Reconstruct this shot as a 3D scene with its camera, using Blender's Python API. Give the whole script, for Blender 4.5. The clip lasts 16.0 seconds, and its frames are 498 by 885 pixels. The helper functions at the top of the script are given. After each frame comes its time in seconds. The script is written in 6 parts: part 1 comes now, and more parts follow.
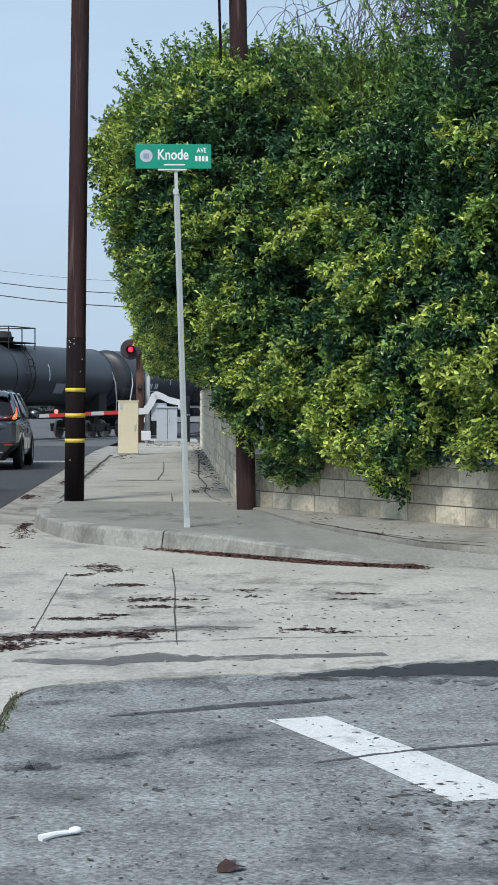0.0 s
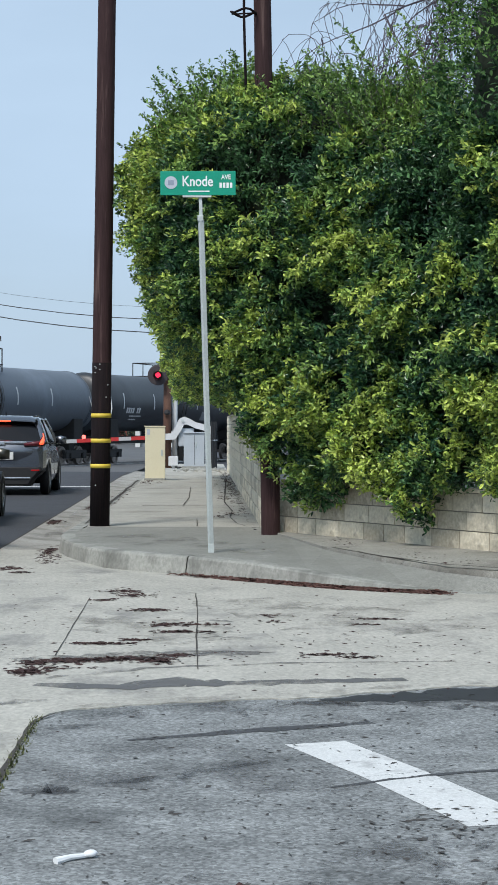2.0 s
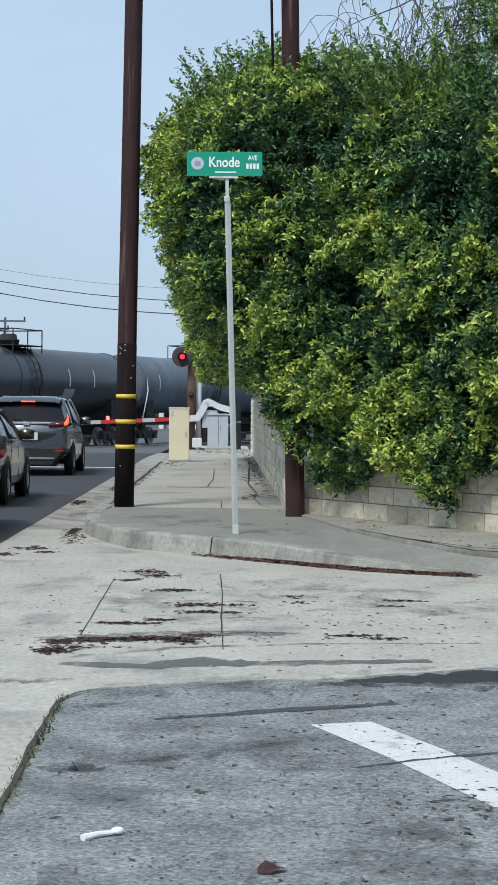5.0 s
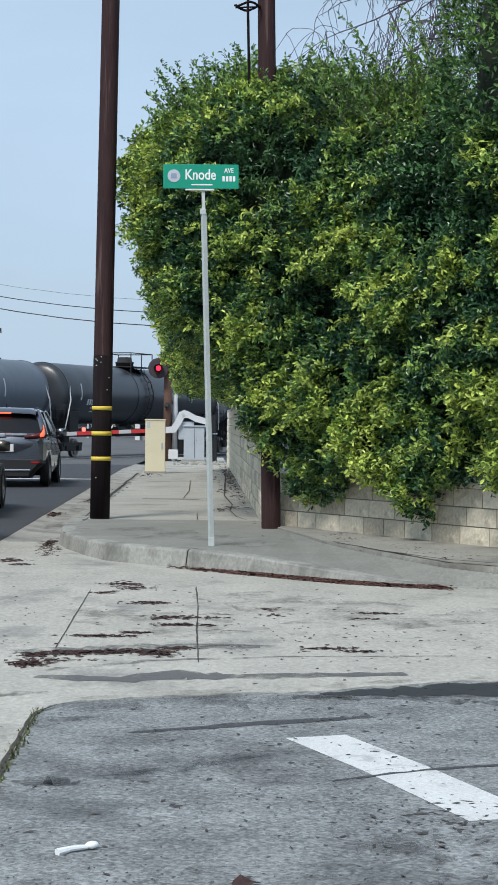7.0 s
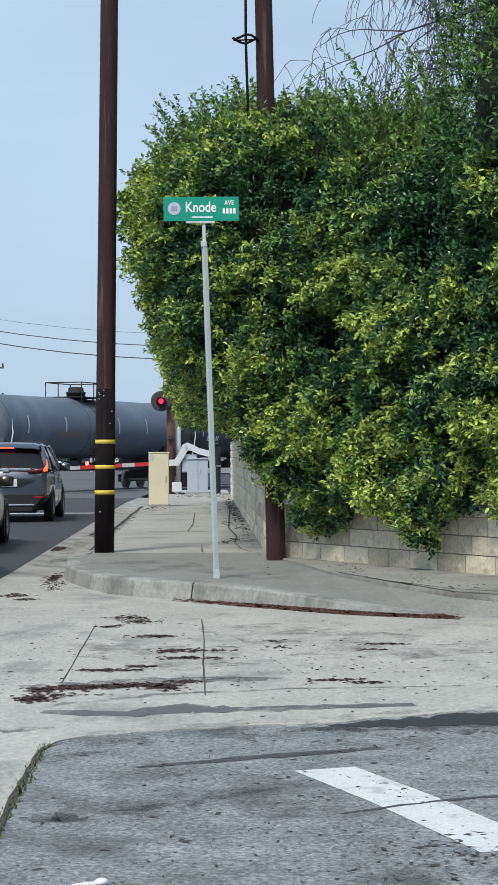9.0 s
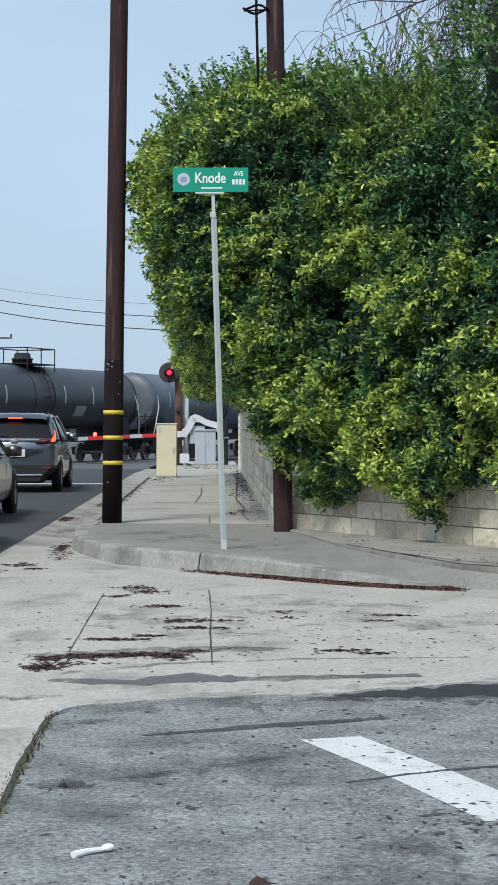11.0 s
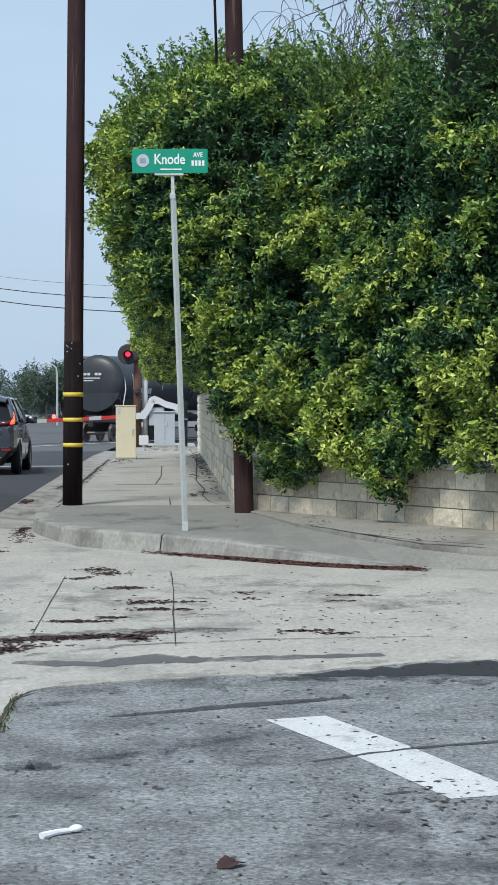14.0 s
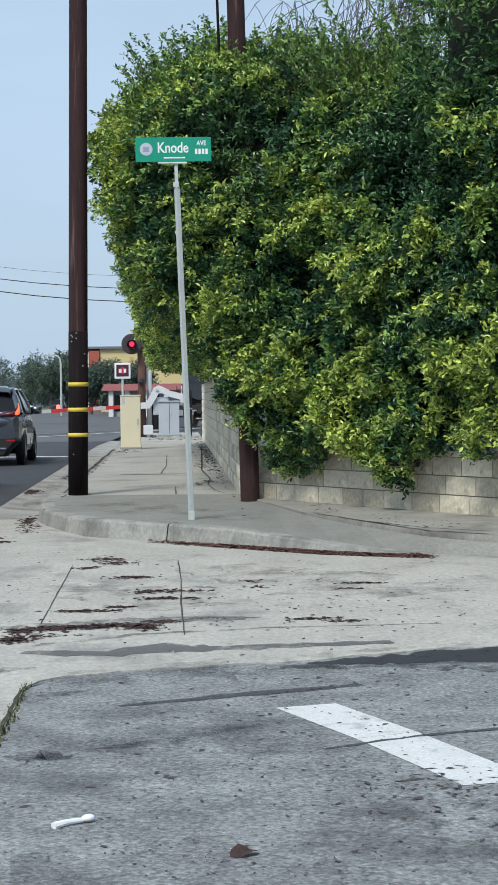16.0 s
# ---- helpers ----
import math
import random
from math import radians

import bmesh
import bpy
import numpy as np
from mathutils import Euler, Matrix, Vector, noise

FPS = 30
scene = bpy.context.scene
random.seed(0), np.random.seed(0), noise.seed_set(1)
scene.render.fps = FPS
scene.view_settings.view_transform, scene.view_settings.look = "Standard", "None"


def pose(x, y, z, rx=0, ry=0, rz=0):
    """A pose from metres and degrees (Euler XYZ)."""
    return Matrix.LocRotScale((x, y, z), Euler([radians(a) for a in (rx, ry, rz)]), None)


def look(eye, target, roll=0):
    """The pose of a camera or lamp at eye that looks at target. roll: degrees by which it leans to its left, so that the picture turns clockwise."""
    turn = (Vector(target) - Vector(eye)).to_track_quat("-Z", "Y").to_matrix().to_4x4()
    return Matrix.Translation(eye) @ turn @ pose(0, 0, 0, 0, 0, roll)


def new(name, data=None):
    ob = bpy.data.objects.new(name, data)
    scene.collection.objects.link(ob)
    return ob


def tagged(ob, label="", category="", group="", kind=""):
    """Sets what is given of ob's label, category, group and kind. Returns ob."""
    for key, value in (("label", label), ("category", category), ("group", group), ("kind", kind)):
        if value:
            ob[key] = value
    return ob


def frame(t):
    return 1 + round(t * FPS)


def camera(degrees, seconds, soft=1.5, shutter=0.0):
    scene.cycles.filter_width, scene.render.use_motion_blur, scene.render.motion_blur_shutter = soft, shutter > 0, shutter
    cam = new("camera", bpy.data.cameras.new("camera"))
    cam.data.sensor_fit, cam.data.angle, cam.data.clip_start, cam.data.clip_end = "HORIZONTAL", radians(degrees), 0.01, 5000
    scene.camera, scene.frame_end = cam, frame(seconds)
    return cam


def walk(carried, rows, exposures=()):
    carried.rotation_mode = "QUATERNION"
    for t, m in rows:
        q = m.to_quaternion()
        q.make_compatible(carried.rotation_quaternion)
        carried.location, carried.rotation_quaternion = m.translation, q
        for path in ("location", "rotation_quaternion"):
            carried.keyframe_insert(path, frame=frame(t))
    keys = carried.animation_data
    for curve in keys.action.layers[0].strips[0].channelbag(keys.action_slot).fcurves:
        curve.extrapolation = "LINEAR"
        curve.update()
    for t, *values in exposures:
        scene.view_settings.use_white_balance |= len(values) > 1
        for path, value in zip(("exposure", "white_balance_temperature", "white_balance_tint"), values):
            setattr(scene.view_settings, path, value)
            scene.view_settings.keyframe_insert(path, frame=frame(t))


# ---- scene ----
cam = camera(15.455, 16.0, soft=1.6)
walk(cam, [
    (0, look((-0.0157, 0.0434, 1.4406), (0.8085, 20.0217, 1.0083), 0.164)),
    (0.5, look((-0.0101, 0.0231, 1.4418), (0.8849, 19.9995, 1.0620), 0.279)),
    (1, look((-0.0001, 0.0240, 1.4394), (0.8286, 20.0046, 1.1398), 0.177)),
    (1.5, look((0.0151, 0.0187, 1.4367), (0.7077, 20.0056, 1.2207), 0.129)),
    (2, look((0.0290, 0.0013, 1.4405), (0.5417, 19.9941, 1.2848), 0.188)),
    (2.5, look((0.0224, -0.0201, 1.4414), (0.3478, 19.9767, 1.3051), 0.314)),
    (3, look((0.0151, -0.0042, 1.4436), (0.2000, 19.9942, 1.2678), 0.373)),
    (3.5, look((0.0124, 0.0021, 1.4410), (0.1612, 19.9999, 1.1876), 0.471)),
    (4, look((0.0145, 0.0044, 1.4304), (0.1735, 20.0007, 1.0798), 0.378)),
    (6.5, look((-0.0001, -0.0075, 1.4303), (0.4443, 19.9847, 1.0910), 0.864)),
    (7, look((0.0130, -0.0076, 1.4398), (0.5319, 19.9844, 1.2167), 0.613)),
    (7.5, look((0.0237, -0.0169, 1.4405), (0.5550, 19.9758, 1.3424), 0.236)),
    (8, look((0.0261, -0.0145, 1.4371), (0.5553, 19.9785, 1.4559), -0.124)),
    (8.5, look((0.0134, 0.0022, 1.4351), (0.5310, 19.9953, 1.5279), -0.195)),
    (9, look((0.0090, 0.0227, 1.4369), (0.4918, 20.0165, 1.5610), -0.171)),
    (11.5, look((0.0035, -0.0050, 1.4270), (0.4119, 19.9895, 1.1897), 0.248)),
    (12, look((-0.0051, -0.0071, 1.4264), (0.4570, 19.9860, 1.1766), 0.224)),
    (12.5, look((-0.0114, -0.0061, 1.4274), (0.5241, 19.9850, 1.1601), 0.192)),
    (13, look((-0.0077, 0.0039, 1.4253), (0.6332, 19.9913, 1.1248), 0.115)),
    (13.5, look((-0.0084, 0.0066, 1.4260), (0.7475, 19.9894, 1.0891), -0.035)),
    (14, look((-0.0181, -0.0144, 1.4283), (0.8326, 19.9638, 1.0456), -0.096)),
    (14.5, look((-0.0309, -0.0232, 1.4238), (0.8637, 19.9527, 1.0209), -0.220)),
    (15, look((-0.0454, -0.0050, 1.4164), (0.8420, 19.9713, 1.0160), -0.309)),
    (15.5, look((-0.0453, 0.0001, 1.4230), (0.8067, 19.9775, 0.9984), -0.454)),
    (16, look((-0.0351, 0.0090, 1.4223), (0.7702, 19.9864, 0.9200), -0.566)),
])

# ---------------------------------------------------------------- light
world = bpy.data.worlds.new("overcast_sky")
scene.world = world
world.use_nodes = True
wt = world.node_tree
wt.nodes.clear()
w_out = wt.nodes.new("ShaderNodeOutputWorld")
w_bg = wt.nodes.new("ShaderNodeBackground")
w_sky = wt.nodes.new("ShaderNodeTexSky")
w_sky.sky_type = "NISHITA"
w_sky.sun_disc = False
w_sky.sun_elevation = radians(50)
w_sky.sun_rotation = radians(200)
w_sky.dust_density = 2.0
w_mix = wt.nodes.new("ShaderNodeMixRGB")
w_mix.inputs[2].default_value = (5.45, 7.15, 9.15, 1)
w_tc = wt.nodes.new("ShaderNodeTexCoord")
w_map = wt.nodes.new("ShaderNodeMapping")
w_map.inputs["Scale"].default_value = (1.0, 1.0, 3.5)
w_noise = wt.nodes.new("ShaderNodeTexNoise")
w_noise.inputs["Scale"].default_value = 3.2
w_noise.inputs["Detail"].default_value = 5
w_ramp = wt.nodes.new("ShaderNodeMapRange")
w_ramp.inputs["From Min"].default_value = 0.35
w_ramp.inputs["From Max"].default_value = 0.7
w_ramp.inputs["To Min"].default_value = 0.72
w_ramp.inputs["To Max"].default_value = 0.95
wt.links.new(w_tc.outputs["Generated"], w_map.inputs["Vector"])
wt.links.new(w_map.outputs["Vector"], w_noise.inputs["Vector"])
wt.links.new(w_noise.outputs["Fac"], w_ramp.inputs["Value"])
wt.links.new(w_ramp.outputs["Result"], w_mix.inputs[0])
wt.links.new(w_sky.outputs["Color"], w_mix.inputs[1])
wt.links.new(w_mix.outputs["Color"], w_bg.inputs["Color"])
w_bg.inputs["Strength"].default_value = 0.08
wt.links.new(w_bg.outputs["Background"], w_out.inputs["Surface"])

sun_data = bpy.data.lights.new("sun", "SUN")
sun_data.energy = 2.35
sun_data.angle = radians(14)
sun_data.color = (1.0, 0.96, 0.9)
sun = new("sun", sun_data)
sun.matrix_world = look((0, 0, 50), (18, 30, 50 - 42))
scene.view_settings.exposure = 0.32


# ---------------------------------------------------------------- materials
def surf(name, dark, light, scale=8.0, rough=0.8, bump=0.15, fine=60.0, metal=0.0, stain=None, spread=0.5,
         stretch=(1, 1, 1), coat=0.0, rand=0.0, speck=0.0, grit=110):
    """Two scales of noise between two colours, fine relief, an optional stain colour in large blotches."""
    m = bpy.data.materials.new(name)
    m.use_nodes = True
    nt = m.node_tree
    b = nt.nodes["Principled BSDF"]
    tc = nt.nodes.new("ShaderNodeTexCoord")
    mp = nt.nodes.new("ShaderNodeMapping")
    mp.inputs["Scale"].default_value = stretch
    nt.links.new(tc.outputs["Object"], mp.inputs["Vector"])

    def noise_at(s, detail=6.0, ro=0.6):
        n = nt.nodes.new("ShaderNodeTexNoise")
        n.inputs["Scale"].default_value = s
        n.inputs["Detail"].default_value = detail
        n.inputs["Roughness"].default_value = ro
        nt.links.new(mp.outputs["Vector"], n.inputs["Vector"])
        return n

    n1, n2 = noise_at(scale), noise_at(fine, 4.0)
    add = nt.nodes.new("ShaderNodeMath")
    add.operation = "MULTIPLY_ADD"
    add.inputs[1].default_value = 0.55
    nt.links.new(n2.outputs["Fac"], add.inputs[0])
    half = nt.nodes.new("ShaderNodeMath")
    half.operation = "MULTIPLY"
    half.inputs[1].default_value = 0.45
    nt.links.new(n1.outputs["Fac"], half.inputs[0])
    nt.links.new(half.outputs[0], add.inputs[2])
    last = add.outputs[0]
    if rand:
        oi = nt.nodes.new("ShaderNodeObjectInfo")
        ra = nt.nodes.new("ShaderNodeMath")
        ra.operation = "MULTIPLY_ADD"
        ra.inputs[1].default_value = rand
        nt.links.new(oi.outputs["Random"], ra.inputs[0])
        nt.links.new(last, ra.inputs[2])
        sb = nt.nodes.new("ShaderNodeMath")
        sb.operation = "SUBTRACT"
        sb.inputs[1].default_value = rand / 2
        nt.links.new(ra.outputs[0], sb.inputs[0])
        last = sb.outputs[0]
    rg = nt.nodes.new("ShaderNodeMapRange")
    rg.inputs["From Min"].default_value = 0.5 - spread / 2
    rg.inputs["From Max"].default_value = 0.5 + spread / 2
    nt.links.new(last, rg.inputs["Value"])
    mix = nt.nodes.new("ShaderNodeMixRGB")
    mix.inputs[1].default_value = (*dark, 1)
    mix.inputs[2].default_value = (*light, 1)
    nt.links.new(rg.outputs["Result"], mix.inputs[0])
    col = mix.outputs["Color"]
    if stain:
        colour, s_scale, lo, hi = stain
        n3 = noise_at(s_scale, 5.0, 0.65)
        r3 = nt.nodes.new("ShaderNodeMapRange")
        r3.inputs["From Min"].default_value = lo
        r3.inputs["From Max"].default_value = hi
        nt.links.new(n3.outputs["Fac"], r3.inputs["Value"])
        m3 = nt.nodes.new("ShaderNodeMixRGB")
        m3.inputs[2].default_value = (*colour, 1)
        nt.links.new(r3.outputs["Result"], m3.inputs[0])
        nt.links.new(col, m3.inputs[1])
        col = m3.outputs["Color"]
    if speck:
        v = nt.nodes.new("ShaderNodeTexVoronoi")
        v.inputs["Scale"].default_value = grit
        nt.links.new(mp.outputs["Vector"], v.inputs["Vector"])
        bw = nt.nodes.new("ShaderNodeSeparateColor")
        nt.links.new(v.outputs["Color"], bw.inputs["Color"])
        hv = nt.nodes.new("ShaderNodeMapRange")
        hv.inputs["To Min"].default_value = 1 - speck
        hv.inputs["To Max"].default_value = 1 + speck
        nt.links.new(bw.outputs[0], hv.inputs["Value"])
        mm = nt.nodes.new("ShaderNodeMixRGB")
        mm.blend_type = "MULTIPLY"
        mm.inputs[0].default_value = 1
        nt.links.new(col, mm.inputs[1])
        nt.links.new(hv.outputs["Result"], mm.inputs[2])
        col = mm.outputs["Color"]
    nt.links.new(col, b.inputs["Base Color"])
    b.inputs["Roughness"].default_value = rough
    b.inputs["Metallic"].default_value = metal
    b.inputs["Coat Weight"].default_value = coat
    b.inputs["Coat Roughness"].default_value = 0.08
    if bump:
        bp = nt.nodes.new("ShaderNodeBump")
        bp.inputs["Strength"].default_value = bump
        bp.inputs["Distance"].default_value = 0.01
        nt.links.new(last, bp.inputs["Height"])
        nt.links.new(bp.outputs["Normal"], b.inputs["Normal"])
    return m


def blotch(name, colour, scale, lo, hi, rough=0.8, most=0.85):
    """A ragged stain: a thin film with holes, through which the ground shows."""
    m = plain(name, colour, rough)
    nt = m.node_tree
    b = nt.nodes["Principled BSDF"]
    tc = nt.nodes.new("ShaderNodeTexCoord")
    n = nt.nodes.new("ShaderNodeTexNoise")
    n.inputs["Scale"].default_value = scale
    n.inputs["Detail"].default_value = 9
    n.inputs["Roughness"].default_value = 0.7
    mp = nt.nodes.new("ShaderNodeMapping")
    mp.inputs["Scale"].default_value = (1, 0.6, 1)
    nt.links.new(tc.outputs["Object"], mp.inputs["Vector"])
    nt.links.new(mp.outputs["Vector"], n.inputs["Vector"])
    r = nt.nodes.new("ShaderNodeMapRange")
    r.inputs["From Min"].default_value = lo
    r.inputs["From Max"].default_value = hi
    r.inputs["To Max"].default_value = most
    nt.links.new(n.outputs["Fac"], r.inputs["Value"])
    nt.links.new(r.outputs["Result"], b.inputs["Alpha"])
    return m


def glow(name, colour, strength):
    m = bpy.data.materials.new(name)
    m.use_nodes = True
    b = m.node_tree.nodes["Principled BSDF"]
    b.inputs["Base Color"].default_value = (*colour, 1)
    b.inputs["Emission Color"].default_value = (*colour, 1)
    b.inputs["Emission Strength"].default_value = strength
    b.inputs["Roughness"].default_value = 0.3
    return m


def plain(name, colour, rough=0.5, metal=0.0, coat=0.0):
    return surf(name, tuple(c * 0.85 for c in colour), tuple(min(1, c * 1.12) for c in colour), 6, rough, 0.04, 40, metal, coat=coat)


def leafy(name, old, young, patch, share, rough=0.42, through_light=0.25):
    """Leaves: each its own tone, with patches of young growth."""
    m = bpy.data.materials.new(name)
    m.use_nodes = True
    nt = m.node_tree
    b = nt.nodes["Principled BSDF"]
    ge = nt.nodes.new("ShaderNodeNewGeometry")
    n = nt.nodes.new("ShaderNodeTexNoise")
    n.inputs["Scale"].default_value = patch
    n.inputs["Detail"].default_value = 3
    nt.links.new(ge.outputs["Position"], n.inputs["Vector"])
    ma = nt.nodes.new("ShaderNodeMath")
    ma.operation = "MULTIPLY_ADD"
    ma.inputs[1].default_value = 0.34
    nt.links.new(ge.outputs["Random Per Island"], ma.inputs[0])
    nt.links.new(n.outputs["Fac"], ma.inputs[2])
    rg = nt.nodes.new("ShaderNodeMapRange")
    rg.inputs["From Min"].default_value = share
    rg.inputs["From Max"].default_value = share + 0.34
    nt.links.new(ma.outputs[0], rg.inputs["Value"])
    mix = nt.nodes.new("ShaderNodeMixRGB")
    mix.inputs[1].default_value = (*old, 1)
    mix.inputs[2].default_value = (*young, 1)
    nt.links.new(rg.outputs["Result"], mix.inputs[0])
    hsv = nt.nodes.new("ShaderNodeHueSaturation")
    vr = nt.nodes.new("ShaderNodeMapRange")
    vr.inputs["To Min"].default_value = 0.5
    vr.inputs["To Max"].default_value = 1.6
    nt.links.new(ge.outputs["Random Per Island"], vr.inputs["Value"])
    nt.links.new(vr.outputs["Result"], hsv.inputs["Value"])
    nt.links.new(mix.outputs["Color"], hsv.inputs["Color"])
    nt.links.new(hsv.outputs["Color"], b.inputs["Base Color"])
    b.inputs["Roughness"].default_value = rough
    b.inputs["Specular IOR Level"].default_value = 0.38
    tr = nt.nodes.new("ShaderNodeBsdfTranslucent")
    nt.links.new(hsv.outputs["Color"], tr.inputs["Color"])
    ms = nt.nodes.new("ShaderNodeMixShader")
    ms.inputs[0].default_value = through_light
    nt.links.new(b.outputs[0], ms.inputs[1])
    nt.links.new(tr.outputs[0], ms.inputs[2])
    nt.links.new(ms.outputs[0], nt.nodes["Material Output"].inputs["Surface"])
    return m


ASPHALT = surf("asphalt", (0.03, 0.032, 0.038), (0.062, 0.065, 0.075), 1.2, 0.9, 0.3, 90, speck=0.25)
OLD_ASPHALT = surf("worn_asphalt", (0.085, 0.09, 0.09), (0.315, 0.33, 0.328), 2.6, 0.92, 0.6, 40, speck=0.36, grit=80, spread=0.34,
                   stain=((0.08, 0.086, 0.086), 1.1, 0.55, 0.72), stretch=(1.0, 0.9, 1))
CONCRETE = surf("street_concrete", (0.295, 0.286, 0.252), (0.52, 0.502, 0.445), 1.6, 0.9, 0.35, 26, speck=0.1, grit=60, spread=0.4, stain=((0.19, 0.187, 0.178), 1.2, 0.54, 0.72), stretch=(1, 0.55, 1))
WALK_CONCRETE = surf("pavement_concrete", (0.28, 0.274, 0.245), (0.48, 0.468, 0.42), 1.4, 0.9, 0.25, 34, speck=0.16, spread=0.42, stain=((0.23, 0.222, 0.2), 0.8, 0.54, 0.74), rand=0.12)
CORNER_CONCRETE = surf("corner_concrete", (0.175, 0.177, 0.16), (0.29, 0.29, 0.262), 1.6, 0.9, 0.25, 24, speck=0.16, spread=0.42, stain=((0.34, 0.335, 0.305), 0.9, 0.6, 0.78))
GUTTER = surf("gutter_concrete", (0.24, 0.23, 0.205), (0.42, 0.405, 0.365), 1.6, 0.9, 0.3, 38, speck=0.2, spread=0.4, stain=((0.16, 0.15, 0.13), 1.2, 0.5, 0.7))
KERB_CONCRETE = surf("kerb_concrete", (0.2, 0.205, 0.185), (0.42, 0.42, 0.385), 2.6, 0.92, 0.5, 30, spread=0.4, stain=((0.13, 0.132, 0.118), 2.2, 0.46, 0.7), stretch=(1, 1, 0.8))
STRIP_CONCRETE = surf("strip_concrete", (0.2, 0.195, 0.17), (0.38, 0.37, 0.33), 1.8, 0.9, 0.3, 34, speck=0.16, spread=0.42, stain=((0.14, 0.132, 0.115), 1.2, 0.5, 0.7))
BLOCK = surf("split_face_block", (0.4, 0.36, 0.28), (0.8, 0.735, 0.585), 3.0, 0.95, 1.0, 20, stain=((0.2, 0.175, 0.135), 2.4, 0.55, 0.7), rand=0.34, spread=0.4)
MORTAR = surf("mortar", (0.2, 0.18, 0.155), (0.3, 0.275, 0.24), 9, 0.95, 0.3, 60)
POLE_WOOD = surf("creosoted_wood", (0.022, 0.013, 0.014), (0.075, 0.042, 0.043), 3.0, 0.85, 0.6, 18, stretch=(6, 6, 0.3), stain=((0.14, 0.092, 0.085), 2.0, 0.57, 0.7))
# brown wood greyed by haze put into its colour
FAR_WOOD = surf("hazy_wood", (0.1, 0.11, 0.13), (0.16, 0.17, 0.19), 3, 0.9, 0.1, 20)
BLACK_WRAP = surf("black_tar", (0.006, 0.0045, 0.0055), (0.02, 0.0145, 0.016), 4, 0.92, 0.6, 22, stretch=(6, 6, 0.4), stain=((0.03, 0.018, 0.018), 2.6, 0.56, 0.72))
for m in (BLACK_WRAP, POLE_WOOD):
    m.node_tree.nodes["Principled BSDF"].inputs["Specular IOR Level"].default_value = 0.15
YELLOW_BAND = plain("yellow_band", (0.75, 0.56, 0.07), 0.55)
GALV = surf("galvanised_steel", (0.4, 0.44, 0.44), (0.6, 0.65, 0.64), 5, 0.6, 0.1, 50, 0.15)
SIGN_GREEN = plain("sign_green", (0.0, 0.3, 0.19), 0.4)
SIGN_WHITE = plain("sign_white", (0.82, 0.84, 0.84), 0.45)
SEAL_GREY = plain("seal_grey", (0.5, 0.55, 0.62), 0.5)
PAINT_WHITE = surf("road_paint", (0.5, 0.51, 0.5), (0.73, 0.74, 0.725), 5, 0.75, 0.4, 60, speck=0.1, stain=((0.34, 0.34, 0.34), 4.5, 0.56, 0.72))
# blue-dark mature tone doubles as painted shade among the leaves
LEAF_OLD_SHADE = leafy("mature_shade_leaf", (0.022, 0.072, 0.041), (0.07, 0.155, 0.06), 1.5, 0.5, 0.28, 0.15)
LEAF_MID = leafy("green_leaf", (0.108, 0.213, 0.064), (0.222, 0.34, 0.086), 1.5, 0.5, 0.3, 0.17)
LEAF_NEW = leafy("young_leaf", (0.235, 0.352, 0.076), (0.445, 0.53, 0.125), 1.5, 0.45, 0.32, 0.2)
LEAF_DARK = leafy("dark_leaf", (0.045, 0.12, 0.05), (0.16, 0.28, 0.07), 0.9, 0.56)
# near-black colour that stands in for shade deep between leaves
GAP_SHADE = surf("leaf_gap_shade", (0.006, 0.011, 0.006), (0.018, 0.03, 0.012), 5, 0.95, 0.5, 20)
BARK = surf("bark", (0.09, 0.07, 0.075), (0.2, 0.16, 0.165), 8, 0.9, 0.4, 30)
DEBRIS = surf("dead_leaves", (0.014, 0.009, 0.009), (0.08, 0.036, 0.031), 12, 0.9, 0.4, 60)
CRACK = surf("crack_dirt", (0.03, 0.027, 0.024), (0.07, 0.062, 0.052), 12, 0.95, 0.3, 60)
WEED = surf("weeds", (0.045, 0.06, 0.02), (0.14, 0.15, 0.06), 14, 0.9, 0.4, 60)


# ---------------------------------------------------------------- mesh helpers
def mesh_ob(name, bm, material, smooth=False):
    me = bpy.data.meshes.new(name)
    bmesh.ops.recalc_face_normals(bm, faces=bm.faces)
    bm.to_mesh(me)
    bm.free()
    for m in (material if isinstance(material, (list, tuple)) else [material]):
        me.materials.append(m)
    if smooth:
        me.polygons.foreach_set("use_smooth", [True] * len(me.polygons))
    return new(name, me)


def part(name, bm, material, parent, label="", smooth=False):
    ob = mesh_ob(name, bm, material, smooth)
    ob.parent = parent
    return tagged(ob, label)


def thing(name, label, category, m=None, group="", kind=""):
    ob = new(name)
    ob.empty_display_size = 0.3
    if m is not None:
        ob.matrix_basis = m
    return tagged(ob, label, category, group, kind)


def raw(name, verts, faces, material, smooth=False):
    me = bpy.data.meshes.new(name)
    me.from_pydata(verts, [], faces)
    me.materials.append(material)
    me.update()
    if smooth:
        me.polygons.foreach_set("use_smooth", [True] * len(me.polygons))
    return new(name, me)


